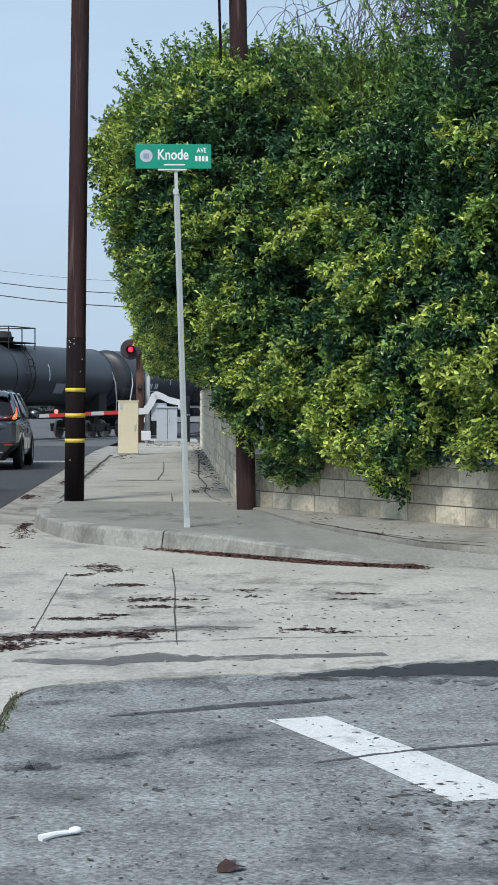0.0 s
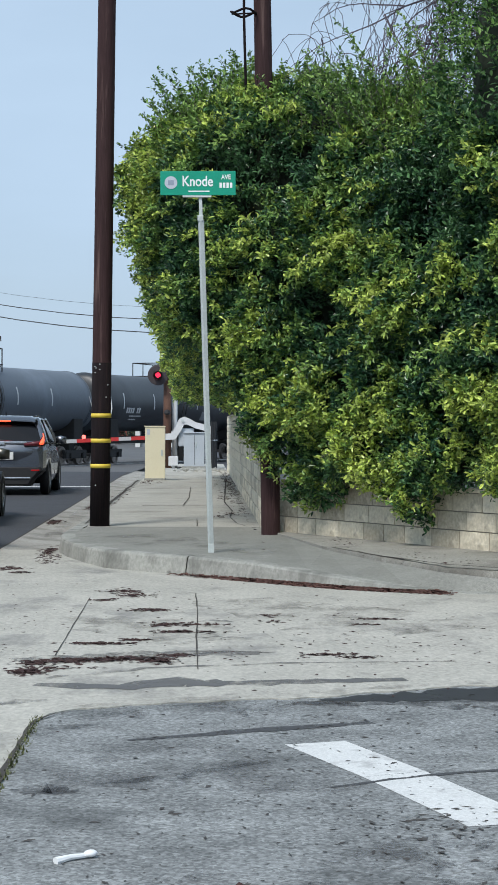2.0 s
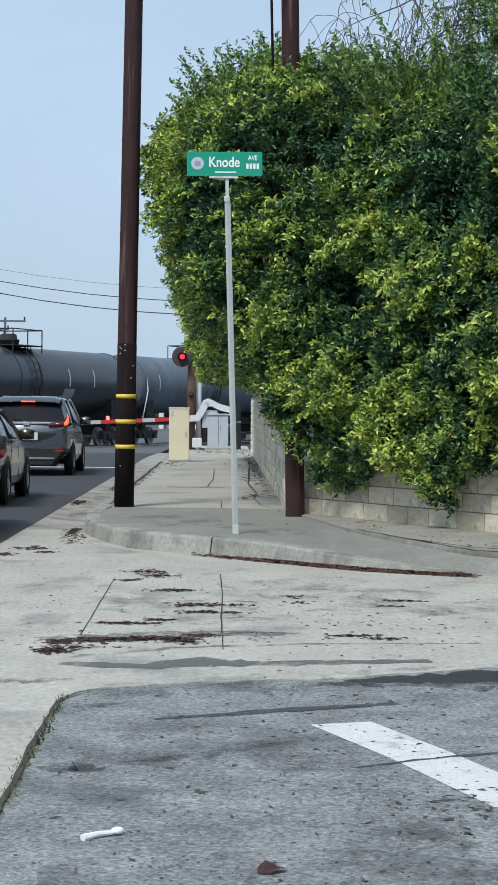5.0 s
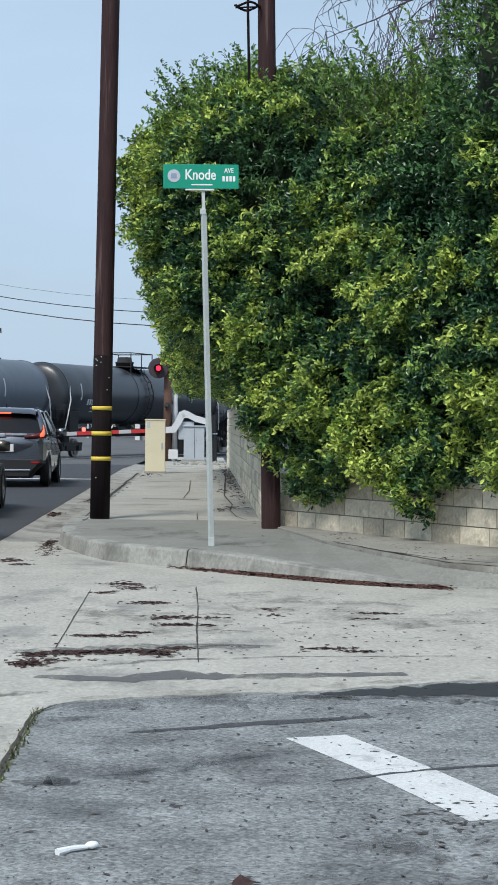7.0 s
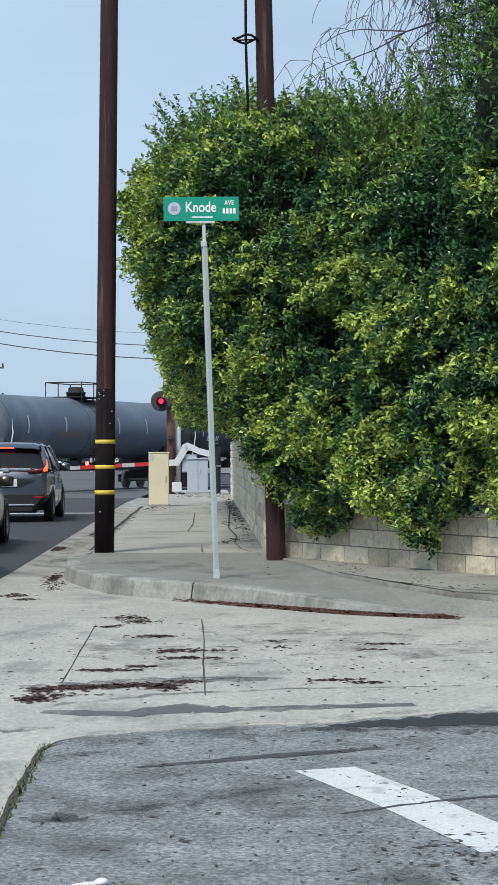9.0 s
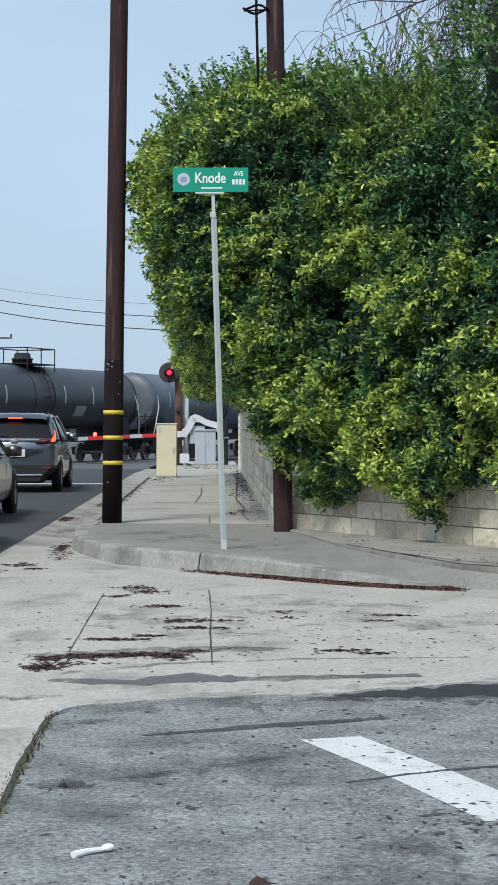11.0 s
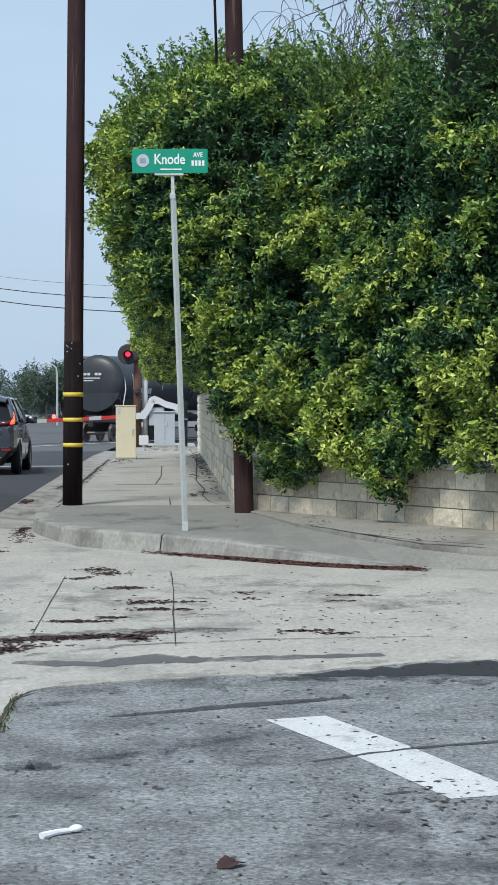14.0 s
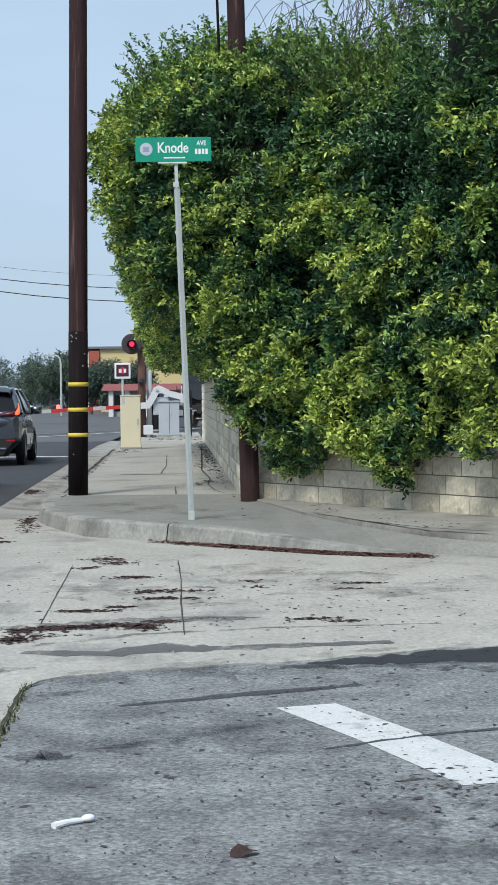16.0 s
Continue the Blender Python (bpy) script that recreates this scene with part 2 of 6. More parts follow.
def box(bm, x0, x1, y0, y1, z0, z1, bevel=0.0, m=None):
    vs = [bm.verts.new(Vector(p) if m is None else m @ Vector(p)) for p in
          ((x0, y0, z0), (x1, y0, z0), (x1, y1, z0), (x0, y1, z0), (x0, y0, z1), (x1, y0, z1), (x1, y1, z1), (x0, y1, z1))]
    fs = [bm.faces.new([vs[i] for i in f]) for f in
          ((3, 2, 1, 0), (4, 5, 6, 7), (0, 1, 5, 4), (1, 2, 6, 5), (2, 3, 7, 6), (3, 0, 4, 7))]
    if bevel:
        es = list({e for f in fs for e in f.edges})
        bmesh.ops.bevel(bm, geom=es, offset=bevel, segments=2, affect="EDGES", profile=0.6)
    return bm


def boxed(*a, **k):
    return box(bmesh.new(), *a, **k)


def tube(bm, pts, radii, sides=8, caps=True):
    """A tube through points, with a radius at each."""
    pts = [Vector(p) for p in pts]
    if not isinstance(radii, (list, tuple)):
        radii = [radii] * len(pts)
    rings = []
    for i, p in enumerate(pts):
        d = (pts[min(i + 1, len(pts) - 1)] - pts[max(i - 1, 0)]).normalized()
        a = d.orthogonal().normalized() if i == 0 else (a - d * a.dot(d)).normalized()
        b = d.cross(a)
        rings.append([bm.verts.new(p + (a * math.cos(2 * math.pi * k / sides) + b * math.sin(2 * math.pi * k / sides)) * radii[i]) for k in range(sides)])
    for r, s in zip(rings, rings[1:]):
        for k in range(sides):
            bm.faces.new((r[k], r[(k + 1) % sides], s[(k + 1) % sides], s[k]))
    if caps:
        bm.faces.new(rings[0][::-1])
        bm.faces.new(rings[-1])
    return bm


def tubed(*a, **k):
    return tube(bmesh.new(), *a, **k)


def lathe(bm, profile, sides, m):
    """Turn (radius, height) pairs about m's z axis."""
    rings = []
    for r, h in profile:
        rings.append([bm.verts.new(m @ Vector((r * math.cos(2 * math.pi * k / sides), r * math.sin(2 * math.pi * k / sides), h))) for k in range(sides)])
    for r, s in zip(rings, rings[1:]):
        for k in range(sides):
            bm.faces.new((r[k], r[(k + 1) % sides], s[(k + 1) % sides], s[k]))
    bm.faces.new(rings[0][::-1])
    bm.faces.new(rings[-1])
    return bm


def prism(bm, outline, z0, z1):
    """An upright prism over a plan outline; z1 may be one height or one for each point."""
    n = len(outline)
    tops = z1 if isinstance(z1, (list, tuple)) else [z1] * n
    lo = [bm.verts.new((x, y, z0)) for x, y in outline]
    hi = [bm.verts.new((x, y, z)) for (x, y), z in zip(outline, tops)]
    bm.faces.new(lo[::-1])
    bm.faces.new(hi)
    for i in range(n):
        j = (i + 1) % n
        bm.faces.new((lo[i], lo[j], hi[j], hi[i]))
    return bm


def ground_z(y):
    return 0.0 if y < 55 else -0.3 * min(1, (y - 55) / 28)


# ---------------------------------------------------------------- ground, road, pavement
def strip_sheet(name, x0, x1, ys, lift, material, label, category):
    """A sheet that follows the ground's slope along the street."""
    verts, faces = [], []
    for y in ys:
        verts += [(x0, y, ground_z(y) + lift), (x1, y, ground_z(y) + lift)]
    for i in range(len(ys) - 1):
        a = 2 * i
        faces.append((a, a + 1, a + 3, a + 2))
    return tagged(raw(name, verts, faces, material), label, category, kind="structure")


FAR_YS = [-60, 0, 20, 40, 55, 62, 69, 76, 83, 120, 200, 400, 900, 2500]
strip_sheet("road", -1500, -2.34, FAR_YS, -0.002, ASPHALT, "dark grey asphalt road reaching the horizon", "road")
strip_sheet("far_road", -60, -2.36, [64, 69, 76, 83, 120, 200, 400], 0.003, surf("pale_asphalt", (0.075, 0.077, 0.08), (0.13, 0.132, 0.134), 0.5, 0.9, 0.2, 30, stain=((0.06, 0.062, 0.066), 0.15, 0.5, 0.7), stretch=(1, 0.3, 1)), "paler asphalt road beyond the crossing", "road")
strip_sheet("ground", -40, 1500, FAR_YS, -0.10, ASPHALT, "dark asphalt ground behind the pavement", "ground")
verts, faces = [], []
for y in (19.5, 30, 40, 55, 62, 66):
    verts += [(-2.345, y, ground_z(y) + 0.002), (-1.60, y, ground_z(y) - 0.05)]
for i in range(5):
    faces.append((2 * i, 2 * i + 1, 2 * i + 3, 2 * i + 2))
tagged(raw("gutter", verts, faces, GUTTER), "worn concrete gutter sloping to the kerb", "gutter", kind="structure")

# concrete apron of the side street, with the worn asphalt patch in front of it
PATCH_EDGE = [(-0.78, 2.0), (-0.78, 6.1), (-0.775, 7.0), (-0.80, 8.06), (-0.79, 9.0), (-0.76, 9.2), (-0.62, 9.38), (-0.45, 9.47), (-0.3, 9.51), (-0.1, 9.62),
              (0.1, 9.66), (0.35, 9.73), (0.65, 9.79), (1.0, 9.99), (1.53, 10.24), (3.0, 10.4), (9.0, 9.4)]
KERB_LINE = [(-1.66, 40.0), (-1.66, 25.0), (-1.70, 23.4), (-1.71, 22.4), (-1.65, 21.6), (-1.51, 20.8), (-1.28, 20.0), (-1.02, 19.45), (-0.74, 19.06), (-0.14, 18.5),
             (0.49, 17.87), (0.9, 17.45), (1.3, 17.04), (1.8, 16.66), (2.28, 16.45), (2.86, 16.22), (4.6, 15.6), (9.0, 13.9)]


def along_line(x, line):
    for (xa, ya), (xb, yb) in zip(line, line[1:]):
        if xa <= x <= xb:
            return ya + (yb - ya) * (x - xa) / max(xb - xa, 1e-6)
    return line[-1][1]


APRON_BACK = [(-2.35, 22.5), (-1.7, 22.5), (-1.5, 21.6), (-1.0, 19.7), (-0.1, 18.7), (0.5, 18.1), (1.3, 17.3), (2.3, 16.7), (9.0, 14.3)]
APRON_FRONT = [(-0.785, 9.0)] + PATCH_EDGE[5:]
cuts = [(x, -3.0) for x in (-2.35, -1.7, -1.5, -1.0, -0.785)]
for k in range(68):
    x = -0.785 + 0.05 * k
    cuts.append((x, along_line(x, APRON_FRONT) + (0.05 * noise.noise((x * 5, 2.2, 0)) + 0.03 * noise.noise((x * 14, 4.2, 0))) * min(1, k / 4)))
cuts.append((9.0, 9.4))
verts, faces = [], []
for x, y in cuts:
    back = along_line(x, APRON_BACK)
    dip = 0.0 if x < -2.3 else -0.052
    verts += [(x, y, -0.05), (x, y, 0.004), (x, back - 1.7, 0.004), (x, back - 0.9, 0.004 + 0.3 * dip), (x, back, dip)]
for i in range(len(cuts) - 1):
    if cuts[i][0] != cuts[i + 1][0]:
        a = 5 * i
        faces += [(a + j, a + j + 5, a + j + 6, a + j + 1) for j in range(4)]
tagged(raw("apron", verts, faces, CONCRETE), "pale stained concrete street apron with cracks", "street", kind="structure")
edge = [(-0.785, 9.1)] + [(x, y + 0.12) for x, y in PATCH_EDGE[5:]]
verts = [(x, y, -0.003) for x, y in edge] + [(x, -3.0, -0.003) for x, y in edge]
tagged(raw("street", verts, [(i + len(edge), i + 1 + len(edge), i + 1, i) for i in range(len(edge) - 1)], OLD_ASPHALT),
       "worn grey asphalt street surface", "street", kind="structure")


# kerb with its rounded nose, falling to nothing at the ramp
def kerb_height(x, y):
    return 0.15 if x < 0.3 else max(-0.035, 0.15 - 0.185 * (x - 0.3) / 1.9)


def kerb_run(pts):
    bm = bmesh.new()
    rings = []
    for i, (x, y) in enumerate(pts):
        a, b = Vector(pts[max(i - 1, 0)]), Vector(pts[min(i + 1, len(pts) - 1)])
        d = (b - a).normalized()
        n = Vector((-d.y, d.x))  # towards the pavement
        h = kerb_height(x, y)
        prof = [(0, -0.15), (0.0, -0.05), (0.03, -0.05 + (h + 0.05) * 0.86), (0.042, -0.05 + (h + 0.05) * 0.96), (0.065, h), (0.2, h + 0.002), (0.2, -0.15)]
        rings.append([bm.verts.new((x + n.x * o, y + n.y * o, z)) for o, z in prof])
    for r, s in zip(rings, rings[1:]):
        for k in range(len(r) - 1):
            bm.faces.new((r[k], r[k + 1], s[k + 1], s[k]))
    return bm


kerb = thing("kerb", "worn pale concrete kerb round the corner", "kerb", kind="structure")
for run in ([(-1.66, 66.0), (-1.66, 45.0)], [(-1.66, 44.985), (-1.66, 30.0)], [(-1.66, 29.985)] + KERB_LINE[1:10], [(-0.13, 18.485)] + KERB_LINE[10:]):
    part("kerb_stone", kerb_run(run), KERB_CONCRETE, kerb, smooth=False)

# pavement slabs
WALL_DIR = Vector((0.4895, -0.872))
WALL_OUT = Vector((-0.872, -0.4895))
CORNER = Vector((0.80, 22.75))


def wall_at(s, out=0.0):
    p = CORNER + WALL_DIR * s + WALL_OUT * out
    return (p.x, p.y)


pavement = thing("pavement", "stained concrete pavement with cracked slabs", "pavement", kind="structure")
edges = [23.95, 29.3, 30.4, 36.2, 40.5, 45.0, 50.0, 55.0, 60.0, 66.0]
for y0, y1 in zip(edges, edges[1:]):
    part("slab", prism(bmesh.new(), [(-1.465, y0 + 0.006), (0.80, y0 + 0.006), (0.80, y1 - 0.006), (-1.465, y1 - 0.006)], -0.1, 0.150 + random.uniform(-0.003, 0.003)), WALK_CONCRETE, pavement)


def kerb_in(i, off=0.2):
    a, b, c = Vector(KERB_LINE[i - 1]), Vector(KERB_LINE[i]), Vector(KERB_LINE[i + 1])
    d = (c - a).normalized()
    return (b.x - d.y * off, b.y + d.x * off)


inner = [kerb_in(i) for i in range(2, 17)]
heights = [kerb_height(*KERB_LINE[i]) for i in range(2, 17)]
corner_slab = bmesh.new()
front = [corner_slab.verts.new((x, y, h + 0.001)) for (x, y), h in zip(inner, heights)]
step_line = [(-1.46, 23.94), (-1.45, 23.94), (-1.2, 23.94), (-0.9, 23.94), (-0.5, 23.94), (-0.1, 23.94), (0.25, 23.94), (0.79, 23.94), (0.79, 22.9), (1.05, 21.6), (1.35, 19.6), (1.78, 18.2), (2.28, 17.1), (2.79, 16.6), (4.6, 16.0)]
back = [corner_slab.verts.new((x, y, 0.152 if x < 1.2 else max(0.06, 0.152 - (x - 1.2) * 0.05))) for x, y in step_line]
for i in range(len(front) - 1):
    corner_slab.faces.new((front[i], front[i + 1], back[i + 1], back[i]))
bmesh.ops.remove_doubles(corner_slab, verts=corner_slab.verts, dist=0.001)
bmesh.ops.triangulate(corner_slab, faces=corner_slab.faces)
part("corner_slab", corner_slab, CORNER_CONCRETE, pavement, "concrete corner ramp")
strip = bmesh.new()
far_side = [wall_at(s, -0.05) for s in (0.0, 1.3, 3.0, 4.6, 6.4, 7.6, 9.5)]
near_side = [(0.80, 22.88), (1.06, 21.6), (1.37, 19.6), (1.80, 18.2), (2.30, 17.12), (2.81, 16.62), (4.62, 16.02)]
a = [strip.verts.new((x, y, 0.168 if y > 18 else 0.14)) for x, y in near_side]
b = [strip.verts.new((x, y, 0.182)) for x, y in far_side]
c = [strip.verts.new((x, y, 0.0)) for x, y in near_side]
for i in range(6):
    strip.faces.new((a[i], a[i + 1], b[i + 1], b[i]))
    strip.faces.new((c[i], c[i + 1], a[i + 1], a[i]))
part("wall_strip", strip, STRIP_CONCRETE, pavement, "narrow raised concrete strip beside the block wall")


# ---------------------------------------------------------------- block walls
def course_wall(parent, origin, along, out, length, z0, courses, seed, cap=True, split=True, single=99.0):
    """Courses of blocks on a mortar core. origin: plan point at the face."""
    rng = random.Random(seed)
    ang = math.degrees(math.atan2(along.y, along.x))
    base = pose(origin.x, origin.y, z0, 0, 0, ang)
    inward = -1 if Vector((-along.y, along.x)).dot(out) > 0 else 1
    h = 0.2
    core = bmesh.new()
    y0, y1 = sorted((inward * 0.012, inward * 0.19))
    box(core, 0, length, y0, y1, -0.2, courses * h - 0.004, m=base)
    part("mortar_core", core, MORTAR, parent)
    kinds = {}
    far_verts, far_faces = [], []
    for c in range(courses):
        s = -0.2 * (c % 2) - rng.uniform(0, 0.1)
        while s < length:
            w = rng.choice((0.5, 0.5, 0.5, 0.4, 0.3)) if split else 0.4
            a, b = max(s, 0), min(s + w, length)
            if b - a > 0.05:
                w_real = round(b - a, 2)
                variant = rng.randrange(3)
                key = (w_real, variant)
                if key not in kinds:
                    r2 = random.Random(hash(key) % 999)
                    bm = bmesh.new()
                    d = 0.03
                    n = 4
                    grid = [[bm.verts.new((0.006 + (w_real - 0.012) * i / n,
                                           -inward * (0.004 + (0 if i in (0, n) or j in (0, 3) else r2.uniform(0.0, 0.014))),
                                           0.006 + (h - 0.012) * j / 3)) for i in range(n + 1)] for j in range(4)]
                    for j in range(3):
                        for i in range(n):
                            bm.faces.new((grid[j][i], grid[j][i + 1], grid[j + 1][i + 1], grid[j + 1][i]))
                    ring = [grid[0][i] for i in range(n + 1)] + [grid[j][n] for j in (1, 2, 3)] + [grid[3][i] for i in range(n - 1, -1, -1)] + [grid[j][0] for j in (2, 1)]
                    backs = [bm.verts.new((v.co.x, inward * d, v.co.z)) for v in ring]
                    for k in range(len(ring)):
                        k2 = (k + 1) % len(ring)
                        bm.faces.new((ring[k], backs[k], backs[k2], ring[k2]))
                    bmesh.ops.recalc_face_normals(bm, faces=bm.faces)
                    me = bpy.data.meshes.new("block")
                    bm.to_mesh(me)
                    bm.free()
                    me.materials.append(BLOCK)
                    kinds[key] = me
                if a > single:
                    i, m = len(far_verts), base @ pose(a, 0, c * h)
                    far_verts += [m @ v.co for v in kinds[key].vertices]
                    far_faces += [[i + k for k in f.vertices] for f in kinds[key].polygons]
                else:
                    ob = new("block", kinds[key])
                    ob.parent = parent
                    ob.matrix_basis = base @ pose(a, 0, c * h)
            s += w
    if far_verts:
        rest = raw("far_block", far_verts, far_faces, BLOCK)
        rest.parent = parent
        tagged(rest, kind="stuff")
    if cap:
        bm = bmesh.new()
        y0, y1 = sorted((-inward * 0.012, inward * 0.21))
        s = 0.0
        while s < length:
            e = min(s + 0.41, length)
            box(bm, s + 0.003, e - 0.003, y0, y1, courses * h, courses * h + 0.05, 0.006, m=base)
            s += 0.41
        part("coping", bm, BLOCK, parent, "thin concrete coping")


wall_east = thing("wall_east", "tan split-face concrete block garden wall", "wall", kind="structure")
course_wall(wall_east, Vector(wall_at(0.05)), WALL_DIR, WALL_OUT, 9.0, 0.17, 3, 5)
wall_north = thing("wall_north", "tall grey concrete block wall beside the pavement", "wall", kind="structure")
course_wall(wall_north, Vector((0.80, 22.75)), Vector((0, 1)), Vector((-1, 0)), 33.0, 0.14, 8, 8, split=False, single=14.0)


# ---------------------------------------------------------------- hedge
def ss(t):
    t = min(1, max(0, t))
    return t * t * (3 - 2 * t)


def hedge_frame(u):
    """Plan point on the wall's face and the outward normal; u is 0 at the corner, below it along the pavement, above it along the side street."""
    k = ss((u + 0.9) / 1.8)
    n = (Vector((-1, 0)) * (1 - k) + WALL_OUT * k).normalized()
    p = CORNER + (Vector((0, 1)) * -u if u < 0 else WALL_DIR * u)
    return p, n, k


def hedge_top(u):
    return 5.75 + 0.28 * noise.noise((u * 0.9, 3.1, 0)) + 0.2 * noise.noise((u * 2.3, 7.7, 0)) - 0.3 * ss((u - 0.8) / 1.0) - 0.4 * ss((u - 2.2) / 1.0) - 0.5 * ss((-u - 3) / 10)


def hedge_bottom(u):
    side = 1.4 + 0.4 * ss((-u - 0.3) / 1.1) + 0.3 * ss((-u - 8) / 8) + 0.2 * noise.noise((u * 0.7, 1.3, 5))
    front = 0.74 + 0.2 * noise.noise((u * 1.9, 4.3, 2)) - 0.33 * math.exp(-((u - 3.5) / 0.15) ** 2) - 0.2 * math.exp(-((u - 1.2) / 0.6) ** 2) + 0.04 * ss((u - 3.7) / 0.3) + 0.5 * math.exp(-((u - 0.45) / 0.3) ** 2)
    k = ss((u + 0.15) / 0.6)
    return side * (1 - k) + front * k


def lumps(p, z):
    return 0.85 * noise.noise((p.x * 0.95, p.y * 0.95, z * 0.95)) + 0.95 * noise.noise((p.x * 2.1 + 9, p.y * 2.1, z * 2.1)) + 0.5 * noise.noise((p.x * 4.6 + 3, p.y * 4.6, z * 4.6))


def hedge_point(u, z, depth=0.0):
    p, n, k = hedge_frame(u)
    near = 0.02 + 0.2 * ss((z - 1.3) / 0.8) + 0.75 * ss((z - 1.9) / 1.0) + 0.25 * max(0, min(z, 5.0) - 2.2)
    far = 0.98 + 0.35 * (min(z, 4.6) - 1.8)
    f = ss((-u - 5) / 13)
    side = near * (1 - f) + far * f
    front = 0.30 + 0.07 * (z - 0.8) + 0.28 * ss((z - 1.15) / 0.7) * math.exp(-((u - 0.7) / 1.0) ** 2)
    off = side * (1 - k) + front * k
    top = hedge_top(u)
    if z > top - 1.3:
        off -= 1.5 * ((z - top + 1.3) / 1.3) ** 2
    low = hedge_bottom(u)
    if z < low + 0.4:
        off -= 0.14 * ((low + 0.4 - z) / 0.4) ** 2
    bump = lumps(p, z)
    off += 0.3 * bump
    q = p + n * (off - depth)
    return Vector((q.x, q.y, z)), n, bump


def leaf_mesh(name, clumps, material, rng, leaf=0.068):
    """Rosettes of folded leaves. clumps: (centre, outward direction, number of leaves, reach, leaf scale)."""
    verts, faces = [], []
    for c, out, count, reach, size in clumps:
        axis = (out + Vector((rng.gauss(0, 0.35), rng.gauss(0, 0.35), rng.gauss(0.3, 0.4)))).normalized()
        for _ in range(count):
            at = c + axis * rng.uniform(-0.6, 0.7) * reach + Vector((rng.gauss(0, 0.3), rng.gauss(0, 0.3), rng.gauss(0, 0.3))) * reach
            d = (axis * 0.75 + Vector((rng.gauss(0, 0.75), rng.gauss(0, 0.75), rng.gauss(-0.05, 0.65)))).normalized()
            up = (Vector((0, 0, 0.9)) + out * 0.75 + Vector((rng.gauss(0, 0.45), rng.gauss(0, 0.45), rng.gauss(0, 0.35))))
            w = d.cross(up)
            if w.length < 1e-3:
                continue
            w.normalize()
            nn = w.cross(d)
            ln = leaf * size * rng.uniform(0.65, 1.3)
            wd = ln * rng.uniform(0.2, 0.27)
            i = len(verts)
            lo, hi, fold = at + d * ln * 0.3, at + d * ln * 0.72, nn * wd * 0.35
            verts += [at, lo + w * wd * 0.9 + fold, hi + w * wd * 0.8 + fold, at + d * ln - nn * wd * 0.4, hi - w * wd * 0.8 + fold, lo - w * wd * 0.9 + fold]
            faces += [(i, i + 1, i + 2, i + 3), (i, i + 3, i + 4, i + 5)]
    me = bpy.data.meshes.new(name)
    me.from_pydata(verts, [], faces)
    me.materials.append(material)
    me.update()
    return new(name, me)


hedge = thing("hedge", "tall overgrown ficus hedge with yellow-green new growth over a block wall", "hedge")
rng = random.Random(11)
tones = ([], [], [])


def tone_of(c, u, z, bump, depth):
    """0 mature, 1 green, 2 new growth: new shoots stand proud, and lower down. Depth and hollows also paint shade into
    the tone, proud clumps highlight.
    """
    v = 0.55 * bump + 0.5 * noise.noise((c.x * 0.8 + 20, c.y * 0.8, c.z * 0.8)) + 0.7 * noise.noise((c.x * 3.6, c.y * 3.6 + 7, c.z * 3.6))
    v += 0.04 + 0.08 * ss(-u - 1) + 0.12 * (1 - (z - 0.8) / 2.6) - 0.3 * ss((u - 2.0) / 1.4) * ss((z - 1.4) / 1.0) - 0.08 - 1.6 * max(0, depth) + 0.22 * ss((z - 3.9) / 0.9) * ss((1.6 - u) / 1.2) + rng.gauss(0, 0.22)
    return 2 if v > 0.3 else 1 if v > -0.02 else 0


for _ in range(10500):
    u = rng.uniform(-1.6, 7.4)
    lo, hi = hedge_bottom(u), hedge_top(u)
    z = lo + (hi - lo) * rng.random()
    d = abs(rng.gauss(0, 0.11)) - 0.05
    c, n, bump = hedge_point(u, z, d)
    if bump < -0.35 and rng.random() < 0.45:
        continue
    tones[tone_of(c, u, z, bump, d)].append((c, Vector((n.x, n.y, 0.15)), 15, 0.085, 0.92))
for _ in range(7600):
    u = -1.2 - 24 * rng.random() ** 1.7
    lo, hi = hedge_bottom(u), hedge_top(u)
    z = lo + (hi - lo) * rng.random()
    d = abs(rng.gauss(0, 0.12)) - 0.05
    c, n, bump = hedge_point(u, z, d)
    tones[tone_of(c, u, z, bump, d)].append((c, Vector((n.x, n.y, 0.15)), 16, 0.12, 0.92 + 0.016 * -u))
# leaves further in, all of the dark tone that paints their shade
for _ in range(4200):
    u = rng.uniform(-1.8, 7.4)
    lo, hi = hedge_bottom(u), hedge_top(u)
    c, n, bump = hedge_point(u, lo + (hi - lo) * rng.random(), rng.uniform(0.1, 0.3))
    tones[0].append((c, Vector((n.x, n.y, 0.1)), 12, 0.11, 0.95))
# sprays of new growth that arch out of the face and droop
pale_twigs = bmesh.new()
for k in range(620):
    u = rng.uniform(-2.5, 5.6)
    lo, hi = hedge_bottom(u), hedge_top(u)
    z = lo + 0.25 + (hi - lo - 0.4) * rng.random()
    c, n, bump = hedge_point(u, z, 0.06)
    if bump < -0.25:
        continue
    d = Vector((n.x + rng.gauss(0, 0.55), n.y + rng.gauss(0, 0.4), rng.uniform(-0.1, 0.9))).normalized()
    q, run = c.copy(), [c.copy()]
    tone = tone_of(c, u, z, bump + 0.35, -0.03)
    for step in range(rng.randrange(4, 9)):
        q = q + d * 0.05
        d = (d + Vector((rng.gauss(0, 0.08), rng.gauss(0, 0.08), -0.16))).normalized()
        run.append(q.copy())
        tones[tone].append((q.copy(), d, 6, 0.05, 0.9))
    if k % 9 == 0:
        tube(pale_twigs, run, 0.004, 4)
